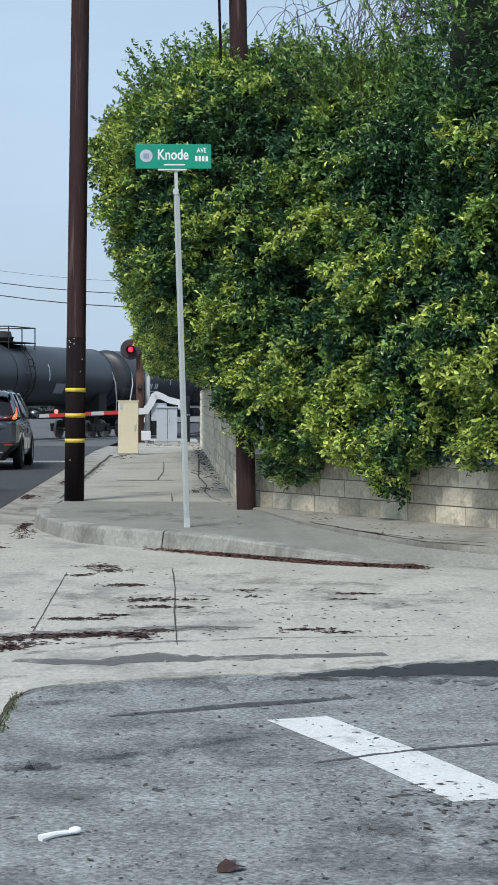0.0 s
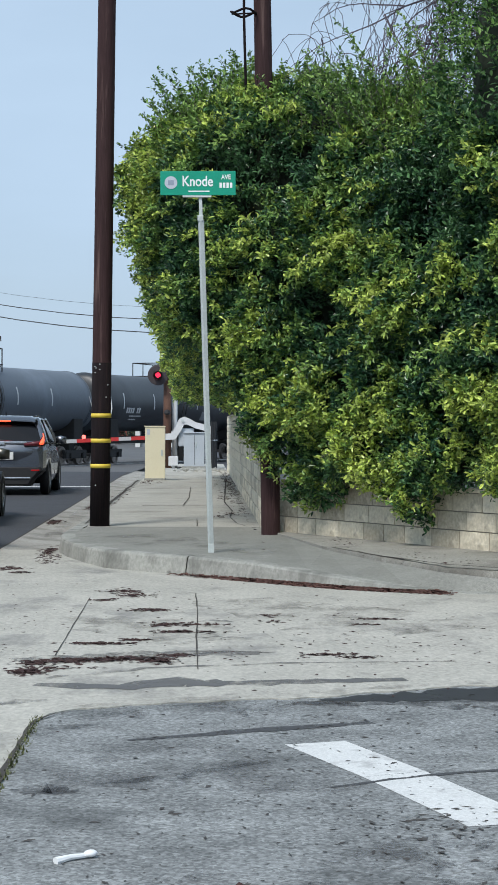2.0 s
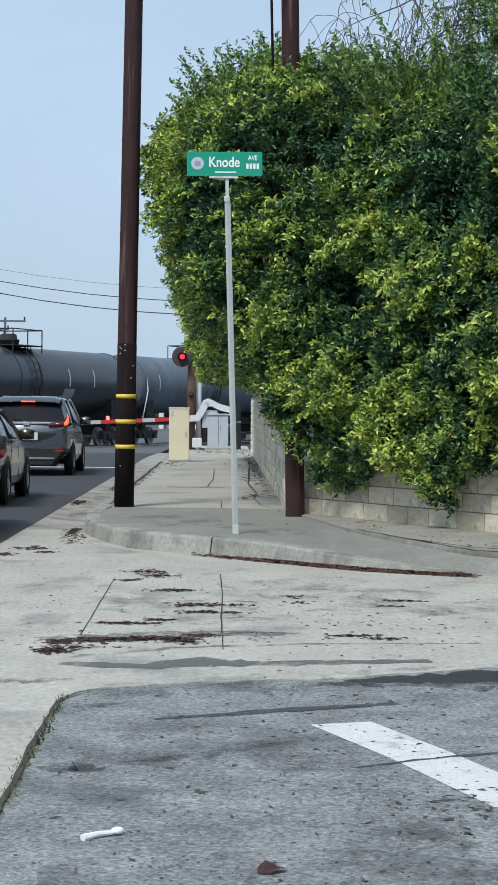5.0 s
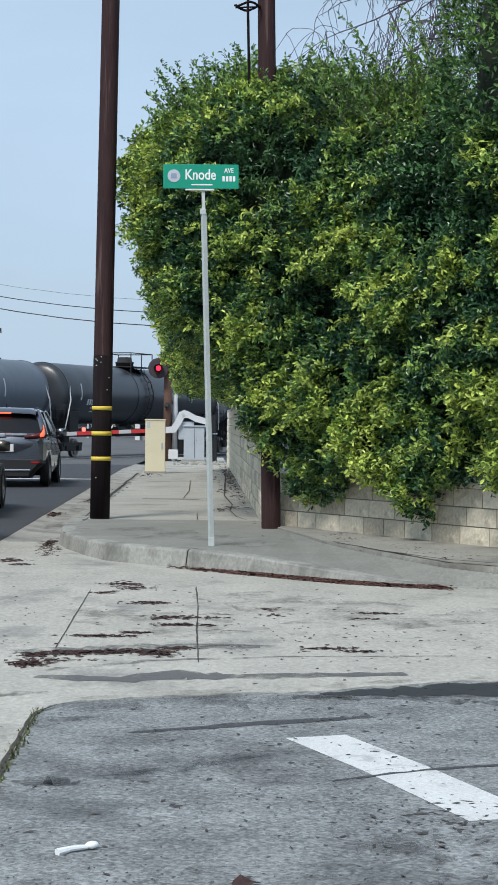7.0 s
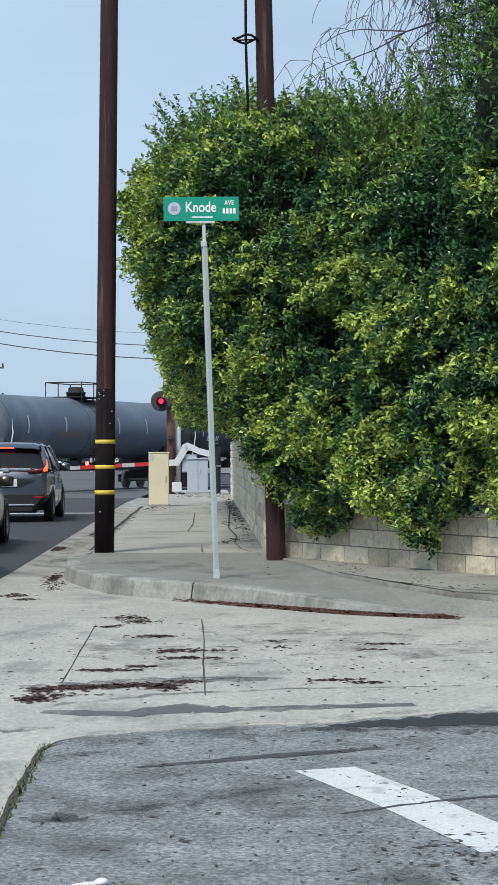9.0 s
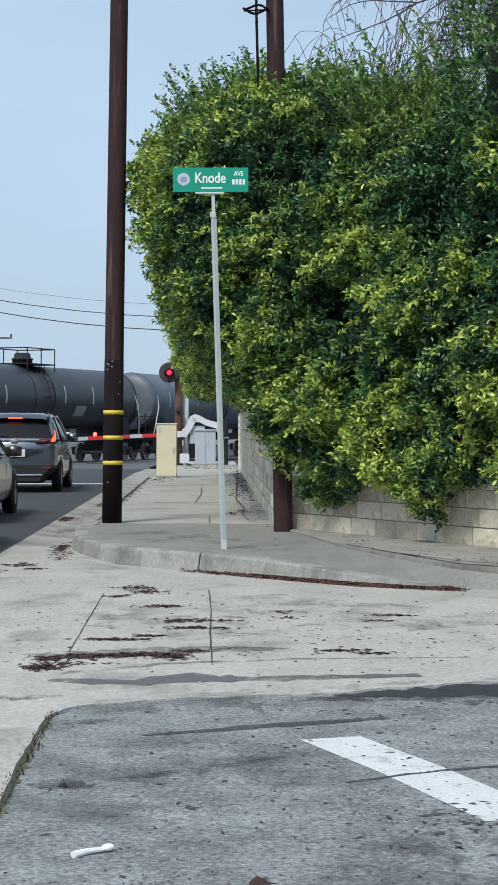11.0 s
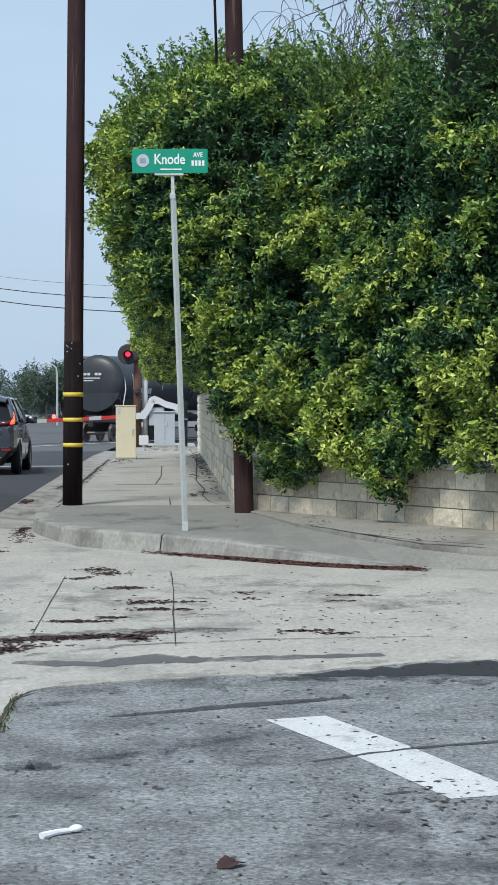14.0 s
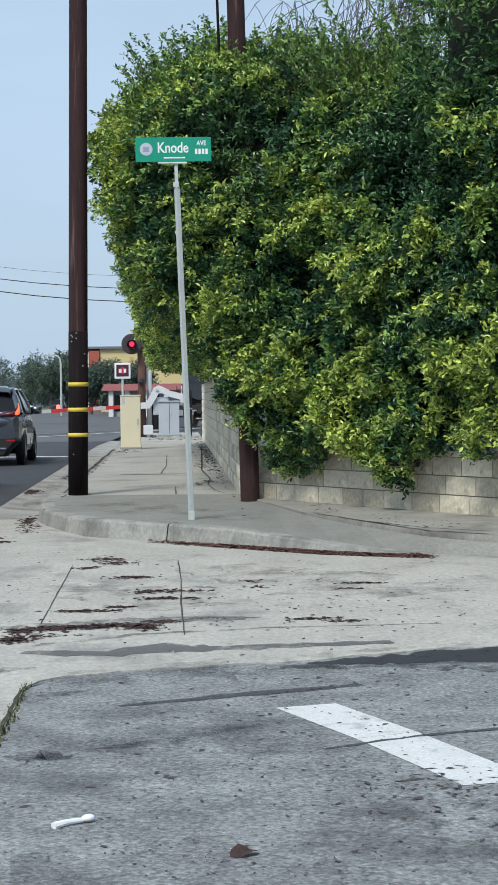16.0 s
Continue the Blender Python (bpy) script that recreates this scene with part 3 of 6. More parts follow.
# sprigs that stand out from the side over the pavement
for _ in range(260):
    u = -1.0 - 5 * rng.random()
    c, n, bump = hedge_point(u, rng.uniform(1.6, 5.3), 0)
    d = Vector((n.x, n.y + rng.gauss(0, 0.3), rng.uniform(-0.2, 0.7))).normalized()
    for s in range(rng.randrange(3, 8)):
        tones[rng.choice((0, 1, 1))].append((c + d * 0.055 * s, d, 4, 0.05, 0.9))
for clumps, material, words in zip(tones, (LEAF_OLD_SHADE, LEAF_MID, LEAF_NEW), ("dark mature leaves, also painted as shade in the hollows", "mid-green leaves", "yellow-green new leaves")):
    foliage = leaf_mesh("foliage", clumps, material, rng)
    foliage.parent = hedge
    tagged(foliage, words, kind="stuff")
# feathery shoots along the top: upright ones in tufts, and some that lean out over the pavement
shoots, clumps = bmesh.new(), []
TUFTS = ((-0.55, 0.25, 0.85, 80), (-0.1, 0.3, 0.4, 44), (-1.3, 0.35, 0.45, 50), (0.9, 0.3, 0.3, 20), (1.6, 0.16, 0.75, 26), (2.4, 0.14, 1.25, 34), (2.9, 0.3, 0.75, 44), (3.7, 0.35, 0.5, 22), (-2.5, 1.2, 0.3, 20), (1.5, 2.2, 0.16, 90), (-6.0, 2.5, 0.2, 30))
for mid, spread, tall, count in TUFTS:
    for _ in range(count):
        u = rng.gauss(mid, spread)
        top = hedge_top(u)
        c, n, bump = hedge_point(u, top - rng.uniform(0.05, 0.7), 0.05)
        h = tall * rng.uniform(0.45, 1.1) * math.exp(-0.5 * ((u - mid) / (spread * 1.3)) ** 2) + 0.08
        lean = rng.uniform(-0.5, 0.6) if mid > -1.5 else rng.uniform(-0.3, 1.2)
        d = Vector((n.x * lean + rng.gauss(0, 0.24), n.y * lean + rng.gauss(0, 0.24), 1)).normalized()
        q, run = c - d * 0.15, []
        n_steps = int(h / 0.055) + 3
        for step in range(n_steps):
            run.append(q.copy())
            taper = 1 - step / n_steps
            clumps.append((q.copy(), d, 5, 0.035 + 0.05 * taper, 0.7 + 0.25 * taper))
            q = q + d * 0.055
            d = (d + Vector((rng.gauss(0, 0.05) - 0.02, rng.gauss(0, 0.05), -0.02))).normalized()
        tube(shoots, run, [0.006 * (1 - 0.7 * i / len(run)) for i in range(len(run))], 4)
for _ in range(60):
    u = -0.2 - 2.6 * rng.random()
    z = hedge_top(u) - rng.uniform(0.5, 2.0)
    c, n, bump = hedge_point(u, z, 0.1)
    d = Vector((n.x, n.y + rng.gauss(0, 0.3), rng.uniform(0.25, 0.8))).normalized()
    q = c
    for step in range(rng.randrange(3, 9)):
        clumps.append((q.copy(), d, 7, 0.07, 0.85))
        q = q + d * 0.055
        d = (d + Vector((0, 0, -0.05))).normalized()
tops = leaf_mesh("shoot", clumps, LEAF_MID, rng, 0.075)
tops.parent = hedge
tagged(tops, "upright leafy shoots", kind="stuff")
tagged(part("twig", shoots, BARK, hedge), kind="stuff")
tagged(part("twig", pale_twigs, plain("pale_twig", (0.3, 0.3, 0.22), 0.8), hedge, "pale bare twigs"), kind="stuff")
# near-black shell behind the leaves, painted as the shade in their gaps
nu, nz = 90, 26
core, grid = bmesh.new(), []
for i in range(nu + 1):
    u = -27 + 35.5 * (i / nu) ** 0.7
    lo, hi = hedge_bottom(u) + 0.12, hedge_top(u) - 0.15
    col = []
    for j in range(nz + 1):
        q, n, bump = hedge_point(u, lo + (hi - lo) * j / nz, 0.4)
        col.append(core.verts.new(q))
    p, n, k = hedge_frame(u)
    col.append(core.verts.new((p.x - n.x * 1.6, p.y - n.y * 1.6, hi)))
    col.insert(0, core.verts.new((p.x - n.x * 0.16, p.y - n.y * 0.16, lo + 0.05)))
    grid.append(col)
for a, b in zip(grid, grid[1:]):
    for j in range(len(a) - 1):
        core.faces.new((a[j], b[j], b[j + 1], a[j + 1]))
part("inner_growth", core, GAP_SHADE, hedge, "near-black shell standing in for shade between the leaves", smooth=True)


# ---------------------------------------------------------------- utility poles
def utility_pole(base, top, r0, r1, label):
    ob = thing("utility_pole", label, "utility pole", pose(*base))
    d = Vector(top) - Vector(base)
    pts = [(d.x * t, d.y * t, d.z * t) for t in (-0.02, 0, 0.06, 0.2, 0.4, 0.6, 0.8, 1)]
    part("shaft", tubed(pts, [r0 + (r1 - r0) * max(t, 0) for t in (0, 0, 0.06, 0.2, 0.4, 0.6, 0.8, 1)], 20), POLE_WOOD, ob, smooth=True)
    return ob, d


pole, d = utility_pole((-1.31, 24.1, 0.14), (-1.16, 24.1, 13.0), 0.129, 0.105, "dark brown wooden utility pole with three yellow bands")
part("tarred_wrap", tubed([(0, 0, -0.02), (d.x * 2.15 / d.z, 0, 2.15)], [0.1305, 0.127], 20), BLACK_WRAP, pole, "black tarred foot", smooth=True)
for z in (0.80, 1.13, 1.46):
    part("band", tubed([(d.x * z / d.z, 0, z - 0.027), (d.x * z / d.z, 0, z + 0.027)], [0.1335, 0.1335], 20), YELLOW_BAND, pole, "yellow reflective band", smooth=True)
rr = random.Random(4)
for z in (0.55, 2.02, 2.06, 2.08, 2.1, 2.13, 1.86, 1.7):
    a = rr.uniform(-2.4, -0.7)
    x, y = d.x * z / d.z + 0.13 * math.cos(a), 0.13 * math.sin(a)
    part("nail", tubed([(x * 0.97, y * 0.97, z), (x * 1.04, y * 1.04, z)], [0.008, 0.008], 6), GALV, pole)

pole2, d2 = utility_pole((0.87, 22.25, 0.14), (0.62, 22.3, 13.0), 0.118, 0.095, "reddish brown wooden utility pole rising through the hedge")

part("riser_cable", tubed([(-0.3, -0.05, 4.6), (-0.35, -0.05, 6.3), (-0.36, -0.05, 12.6)], 0.017, 6), BLACK_WRAP, pole2, "black riser cable")
loop = bmesh.new()
tube(loop, [(-0.355 + 0.15 * math.cos(a * 0.35), -0.05 + 0.15 * math.sin(a * 0.35), 6.32 + 0.02 * math.sin(a)) for a in range(19)], 0.015, 6)
tube(loop, [(-0.14, -0.05, 6.32), (-0.5, -0.05, 6.3)], 0.01, 6)
part("cable_loop", loop, BLACK_WRAP, pole2, "coiled spare cable")

# darker tree at the end of the hedge
shrub = thing("tree", "dense dark green tree growing into the hedge", "tree", pose(4.1, 18.75, 0.15))
part("trunk", tubed([(0.3, 0.6, -0.1), (0.2, 0.5, 2.5), (0.1, 0.2, 5.5)], [0.16, 0.13, 0.06], 10), BARK, shrub)
rng = random.Random(14)
clumps = []
for _ in range(3300):
    d = Vector((rng.gauss(0, 1), rng.gauss(0, 1), rng.gauss(0, 1))).normalized()
    if d.y > 0.5:
        continue
    r = 1 + 0.2 * noise.noise(d * 2.2) + 0.12 * noise.noise(d * 5) + rng.gauss(0, 0.05)
    c = Vector((d.x * 1.55 * r, d.y * 1.5 * r, 4.9 + d.z * 2.5 * r))
    clumps.append((c, Vector((d.x, d.y, d.z * 0.5 + 0.2)).normalized(), 13, 0.1, 0.95))
crown = leaf_mesh("crown", clumps, LEAF_DARK, rng)
crown.parent = shrub
tagged(crown, "dark green leaves", kind="stuff")
# near-black ball in the crown, painted as the shade between its leaves
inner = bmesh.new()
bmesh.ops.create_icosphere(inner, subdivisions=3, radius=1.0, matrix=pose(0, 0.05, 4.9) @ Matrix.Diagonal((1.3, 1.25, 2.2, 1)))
part("inner_growth", inner, GAP_SHADE, shrub, smooth=True)

# leafless tree behind the hedge
bare = thing("bare_tree", "leafless tree with drooping grey-purple twigs behind the hedge", "tree", pose(8.3, 27.5, 0.0))
TWIG = surf("twig_bark", (0.055, 0.045, 0.058), (0.12, 0.1, 0.12), 10, 0.9, 0.2, 40)
rng = random.Random(9)
twigs = bmesh.new()


def branch(p, d, length, r, level):
    pts, q = [p.copy()], p.copy()
    n = 7
    for i in range(n):
        d = (d + Vector((rng.gauss(0, 0.12), rng.gauss(0, 0.12), rng.gauss(0, 0.12) - 0.055 * level)) ).normalized()
        q = q + d * length / n
        pts.append(q.copy())
    tube(twigs, pts, [max(0.0045, r * (1 - 0.8 * i / n)) for i in range(n + 1)], 5 if level < 2 else 3, False)
    if level < 4:
        for k in range((6, 6, 6, 5)[level]):
            i = rng.randrange(2, n + 1)
            side = Vector((rng.gauss(0, 1), rng.gauss(0, 0.7), rng.gauss(0, 0.8) - 0.15 * level))
            branch(pts[i], (d * 0.55 + side * 0.6).normalized(), length * rng.uniform(0.42, 0.68), r * 0.42, level + 1)


for dx, dy, dz in ((-0.55, -0.1, 0.62), (-0.8, 0.0, 0.5), (-0.35, -0.2, 0.8), (0.3, 0.1, 0.8), (-0.5, 0.25, 0.7), (-0.7, -0.1, 0.75), (-0.15, -0.1, 0.9)):
    branch(Vector((0, 0, 4.9)), Vector((dx, dy, dz)).normalized(), 5.0, 0.085, 0)
part("trunk", tubed([(0.1, 0, -0.1), (0.05, 0, 2.5), (0, 0, 4.8)], [0.24, 0.18, 0.13], 10), TWIG, bare)
tagged(part("branch", twigs, TWIG, bare), kind="stuff")

# street name sign
sign = thing("street_sign", "green street name sign on a slim galvanised post", "street sign", pose(0.128, 19.05, 0.15))
post = bmesh.new()
box(post, -0.024, 0.024, -0.024, 0.024, -0.05, 3.45, 0.004, m=pose(0, 0, 0, 0, -1.91, 0) @ pose(0, 0, 0, 0, 0, 24))
part("post", post, GALV, sign, "square galvanised steel post")
SIGN_C = Vector((-0.148, -0.03, 3.825))
part("bracket", boxed(-0.018, 0.018, -0.01, 0.01, -0.36, -0.12, 0.004, m=pose(SIGN_C.x + 0.022, 0, SIGN_C.z, 0, -1.5, 0)), GALV, sign, "flat steel bracket")
part("clamp", boxed(-0.03, 0.03, -0.03, 0.03, -0.39, -0.33, 0.006, m=pose(SIGN_C.x + 0.026, 0, SIGN_C.z)), GALV, sign)
part("holder", boxed(-0.15, 0.15, -0.02, 0.05, -0.142, -0.122, 0.004, m=pose(SIGN_C.x - 0.01, -0.01, SIGN_C.z)), SIGN_WHITE, sign, "pale steel sign holder")
part("foot", boxed(-0.032, 0.032, -0.032, 0.032, -0.02, 0.09, 0.006), GALV, sign)
blade_pose = pose(*SIGN_C, 0, -0.4, 0)
blade = part("blade", boxed(-0.39, 0.39, -0.004, 0.004, -0.125, 0.125, 0.003, m=blade_pose), SIGN_GREEN, sign, "green sign blade")


def lettering(words, size, x, z, stretch, parent):
    """Words as a thin mesh on the sign's face."""
    cu = bpy.data.curves.new("lettering", "FONT")
    cu.body, cu.size, cu.extrude, cu.align_x, cu.offset = words, size, 0.0008, "CENTER", size * 0.018
    tmp = bpy.data.objects.new("tmp", cu)
    me = bpy.data.meshes.new_from_object(tmp)
    bpy.data.objects.remove(tmp)
    me.materials.clear()
    me.materials.append(SIGN_WHITE)
    me.transform(blade_pose @ pose(x, -0.0056, z, 90, 0, 0) @ Matrix.Diagonal((stretch, 1, 1, 1)))
    ob = new("lettering", me)
    ob.parent = parent
    return ob


lettering("Knode", 0.15, -0.005, -0.03, 0.8, blade)
lettering("AVE", 0.07, 0.29, 0.04, 0.8, blade)
for i in range(4):
    part("number_bar", boxed(0.222 + i * 0.036, 0.247 + i * 0.036, -0.0062, -0.0045, -0.05, 0.005, m=blade_pose), SIGN_WHITE, blade)
part("small_print", boxed(-0.1, 0.12, -0.0062, -0.0045, -0.092, -0.078, m=blade_pose), SIGN_WHITE, blade)
part("seal", lathe(bmesh.new(), [(0.066, 0), (0.066, 0.003), (0.05, 0.0035)], 24, blade_pose @ pose(-0.28, -0.0045, 0.005, 90, 0, 0)), SEAL_GREY, blade, "round grey seal")
part("seal_mark", boxed(-0.31, -0.25, -0.0095, -0.0078, -0.022, 0.03, 0.0005, m=blade_pose), plain("seal_blue", (0.28, 0.33, 0.42)), blade)

# ---------------------------------------------------------------- road markings, cracks, stains, debris
bm = bmesh.new()
for quad in (((0.41, 8.35), (0.695, 8.445), (0.972, 7.7), (0.70, 7.57)), ((0.701, 7.567), (0.973, 7.697), (1.29, 6.7), (1.0, 6.62))):
    vs = [bm.verts.new((x, y, -0.001)) for x, y in quad]
    bm.faces.new(vs)
tagged(mesh_ob("stop_line", bm, PAINT_WHITE), "worn white painted line across the asphalt", "road marking", kind="structure")
for name, y0, y1, x0, x1 in (("stop_line", 44.7, 45.15, -6.0, -2.42),):
    bm = bmesh.new()
    vs = [bm.verts.new((x, y, ground_z(y) + 0.004)) for x, y in ((x0, y0), (x1, y0), (x1, y1), (x0, y1))]
    bm.faces.new(vs)
    tagged(mesh_ob(name, bm, PAINT_WHITE), "white painted stop line on the asphalt", "road marking", kind="structure")

STAIN = blotch("dark_stain", (0.055, 0.057, 0.06), 6.0, 0.36, 0.68)
WET = blotch("wet_hollow", (0.032, 0.034, 0.037), 5.0, 0.2, 0.45, 0.6, 0.92)
DAMP_DARK = blotch("dark_damp_band", (0.125, 0.126, 0.126), 4.0, 0.3, 0.52)
DAMP = blotch("damp_patch", (0.15, 0.147, 0.14), 4.0, 0.4, 0.62)

TAR = blotch("tar_streak", (0.06, 0.062, 0.066), 7.0, 0.25, 0.5, most=0.9)
STAIN_FAINT = blotch("faint_stain", (0.1, 0.102, 0.106), 3.0, 0.46, 0.74, most=0.5)
DAMP_FAINT = blotch("faint_damp", (0.17, 0.16, 0.142), 3.0, 0.46, 0.74, most=0.6)


def ribbon(name, pts, widths, z, material, label, rng, jitter=0.25, steps=6):
    """A thin uneven sheet along a line."""
    fine = []
    for (a, wa), (b, wb) in zip(zip(pts, widths), zip(pts[1:], widths[1:])):
        for i in range(steps):
            t = i / steps
            fine.append((Vector(a).lerp(Vector(b), t), wa + (wb - wa) * t))
    fine.append((Vector(pts[-1]), widths[-1]))
    verts, faces = [], []
    for i, (p, w) in enumerate(fine):
        d = (fine[min(i + 1, len(fine) - 1)][0] - fine[max(i - 1, 0)][0]).normalized()
        n = Vector((-d.y, d.x))
        p = p + n * rng.gauss(0, jitter * w)
        l, r = p + n * w * rng.uniform(0.5, 1.2), p - n * w * rng.uniform(0.5, 1.2)
        verts += [(l.x, l.y, z), (r.x, r.y, z)]
        if i:
            k = 2 * i
            faces.append((k - 2, k - 1, k + 1, k))
    return tagged(raw(name, verts, faces, material), label, "crack" if "crack" in name else "stain", kind="structure")


rng = random.Random(21)
ribbon("crack", [(-0.89, 11.56), (-0.9, 13.4), (-0.91, 15.56)], [0.004, 0.005, 0.003], 0.008, CRACK, "thin straight joint in the concrete", rng)
ribbon("crack", [(0.01, 10.9), (-0.005, 12.6), (0.0, 14.2), (-0.02, 15.9)], [0.003, 0.006, 0.004, 0.006], 0.008, CRACK, "ragged crack in the concrete", rng)
ribbon("crack", [(-0.03, 24.0), (-0.03, 24.8), (-0.04, 26)], [0.01, 0.008, 0.004], 0.158, CRACK, "crack across the pavement slab", rng)
ribbon("crack", [(-0.28, 30.6), (-0.2, 34), (-0.22, 40)], [0.008, 0.008, 0.008], 0.158, CRACK, "crack along the pavement slab", rng)
ribbon("crack", [(-0.95, 30.3), (0.0, 30.25)], [0.06, 0.05], 0.158, CRACK, "wide filled crack across the pavement", rng)
ribbon("crack", [(-1.53, 24.6), (-1.53, 28), (-1.55, 33), (-1.54, 45)], [0.01, 0.02, 0.03, 0.03], 0.158, CRACK, "dirt-filled joint behind the kerb", rng)
ribbon("crack", [(0.62, 24.0), (0.5, 24.8), (0.44, 26.5), (0.5, 28.5), (0.42, 32), (0.5, 37), (0.62, 46)], [0.006, 0.009, 0.009, 0.011, 0.016, 0.018, 0.02], 0.159, CRACK, "dirt gathered along the wall's foot", rng)
ribbon("crack", [(1.42, 19.6), (1.84, 18.2), (2.34, 17.12), (2.84, 16.62)], [0.012, 0.025, 0.03, 0.03], 0.172, CRACK, "dirt along the raised strip", rng)
ribbon("crack", [(-2.36, 17.0), (-2.36, 24), (-2.36, 40), (-2.36, 60)], [0.012, 0.015, 0.02, 0.03], 0.0046, CRACK, "dark seam between asphalt and gutter", rng, 0.1, 12)
ribbon("stain", [(-0.31, 8.47), (0.26, 8.73), (0.87, 8.98)], [0.02, 0.06, 0.045], -0.0005, TAR, "dark tar streak on the asphalt", rng, 0.1)
ribbon("stain", [(0.5, 9.6), (0.9, 9.65), (1.3, 9.75), (2.0, 9.8)], [0.06, 0.18, 0.34, 0.5], -0.0008, STAIN, "dark oily patch on the asphalt", rng, 0.06)
ribbon("stain", [(-0.9, 10.27), (-0.48, 10.18), (-0.07, 10.36), (0.24, 10.3), (0.7, 10.4), (1.2, 10.48)], [0.05, 0.15, 0.17, 0.12, 0.09, 0.06], 0.0065, DAMP_DARK, "dark tyre-worn band on the concrete", rng, 0.15)
ribbon("stain", [(-1.1, 11.3), (-0.5, 11.55), (0.1, 11.7), (0.4, 11.7)], [0.16, 0.24, 0.18, 0.06], 0.0062, DAMP, "damp stain on the concrete", rng, 0.15)
ribbon("stain", [(-0.7, 7.5), (0.0, 7.9), (0.5, 7.2)], [0.3, 0.5, 0.3], -0.0009, STAIN_FAINT, "faint dark mottling on the asphalt", rng, 0.2)
ribbon("stain", [(-0.5, 9.3), (0.2, 9.6), (0.9, 9.2)], [0.2, 0.35, 0.3], -0.0009, STAIN_FAINT, "faint dark mottling on the asphalt", rng, 0.2)
ribbon("stain", [(0.5, 6.2), (1.0, 6.0), (1.5, 6.5)], [0.4, 0.5, 0.5], -0.0009, STAIN_FAINT, "faint dark mottling on the asphalt", rng, 0.2)
ribbon("stain", [(0.3, 15.4), (0.9, 14.2), (1.8, 13.0)], [0.4, 0.7, 0.6], 0.0058, DAMP_FAINT, "faint brown mottling on the concrete", rng, 0.2)
ribbon("stain", [(-0.9, 14.0), (-0.4, 13.2), (0.2, 12.4)], [0.4, 0.5, 0.4], 0.0058, DAMP_FAINT, "faint brown mottling on the concrete", rng, 0.2)
ribbon("stain", [(-2.0, 24.0), (-2.0, 30.0), (-2.05, 40)], [0.1, 0.14, 0.12], -0.008, DAMP_FAINT, "oily dirt along the gutter", rng, 0.2)
ribbon("stain", [(-1.0, 22.0), (0.0, 20.3), (0.8, 19.0)], [0.5, 0.6, 0.4], 0.158, DAMP_FAINT, "faint dirt on the corner slab", rng, 0.2)
ribbon("stain", [(-0.62, 9.44), (-0.3, 9.6), (0.1, 9.76), (0.6, 9.92), (1.0, 10.1), (1.6, 10.35)], [0.04, 0.09, 0.1, 0.1, 0.08, 0.08], 0.0072, DAMP_FAINT, "dark worn seam between concrete and asphalt", rng, 0.3)
ribbon("stain", [(-0.6, 9.1), (-0.2, 9.35), (0.1, 9.5), (0.5, 9.6), (0.9, 9.65)], [0.06, 0.1, 0.1, 0.1, 0.06], -0.0003, STAIN_FAINT, "dark worn seam between concrete and asphalt", rng, 0.3)
ribbon("stain", [(0.66, 9.72), (0.95, 9.78), (1.3, 9.86), (2.0, 9.9)], [0.03, 0.13, 0.22, 0.36], -0.0002, WET, "dark damp hollow in the asphalt", rng, 0.1)
ribbon("stain", [(-1.25, 9.62), (-0.98, 9.62), (-0.78, 9.67)], [0.06, 0.1, 0.03], 0.0064, DAMP, "dark stain on the concrete", rng, 0.2)
ribbon("stain", [(-0.9, 10.55), (-0.3, 10.95), (0.5, 11.2), (1.6, 11.3)], [0.04, 0.05, 0.03, 0.02], 0.0068, DAMP, "thin dark streak on the concrete", rng, 0.5)
ribbon("stain", [(-0.1, 11.62), (0.25, 11.8), (0.5, 11.72)], [0.03, 0.03, 0.008], 0.007, DAMP, "thin damp streak on the concrete", rng, 0.5)
ribbon("stain", [(0.0, 12.55), (0.15, 12.6), (0.3, 12.58)], [0.03, 0.05, 0.01], 0.007, DAMP, "small damp streak on the concrete", rng, 0.3)
ribbon("stain", [(0.0, 13.6), (0.12, 13.7), (0.26, 13.6)], [0.03, 0.06, 0.02], 0.007, DAMP, "small damp streak on the concrete", rng, 0.3)
ribbon("stain", [(-0.5, 5.3), (0.0, 5.5), (0.4, 5.75), (0.9, 6.0)], [0.35, 0.35, 0.3, 0.4], -0.0007, STAIN_FAINT, "broad dark oil stain on the asphalt", rng, 0.2)
ribbon("stain", [(0.55, 7.35), (0.95, 7.6), (1.5, 7.8)], [0.015, 0.02, 0.03], -0.0004, TAR, "dark tar line on the asphalt", rng, 0.2)
ribbon("stain", [(-0.7, 7.26), (-0.6, 7.33), (-0.47, 7.25)], [0.06, 0.11, 0.03], -0.0006, STAIN, "dark patch on the asphalt", rng, 0.1)


ribbon("stain", [(-0.7, 8.78), (-0.6, 8.86), (-0.5, 8.92)], [0.04, 0.07, 0.03], -0.0006, STAIN, "small dark patch on the asphalt", rng, 0.1)
ribbon("crack", [(x, y - 0.025) for x, y in KERB_LINE[4:10]], [0.012, 0.02, 0.026, 0.02, 0.026, 0.02], -0.043, CRACK, "dark dirt line along the kerb's foot", rng, 0.2)


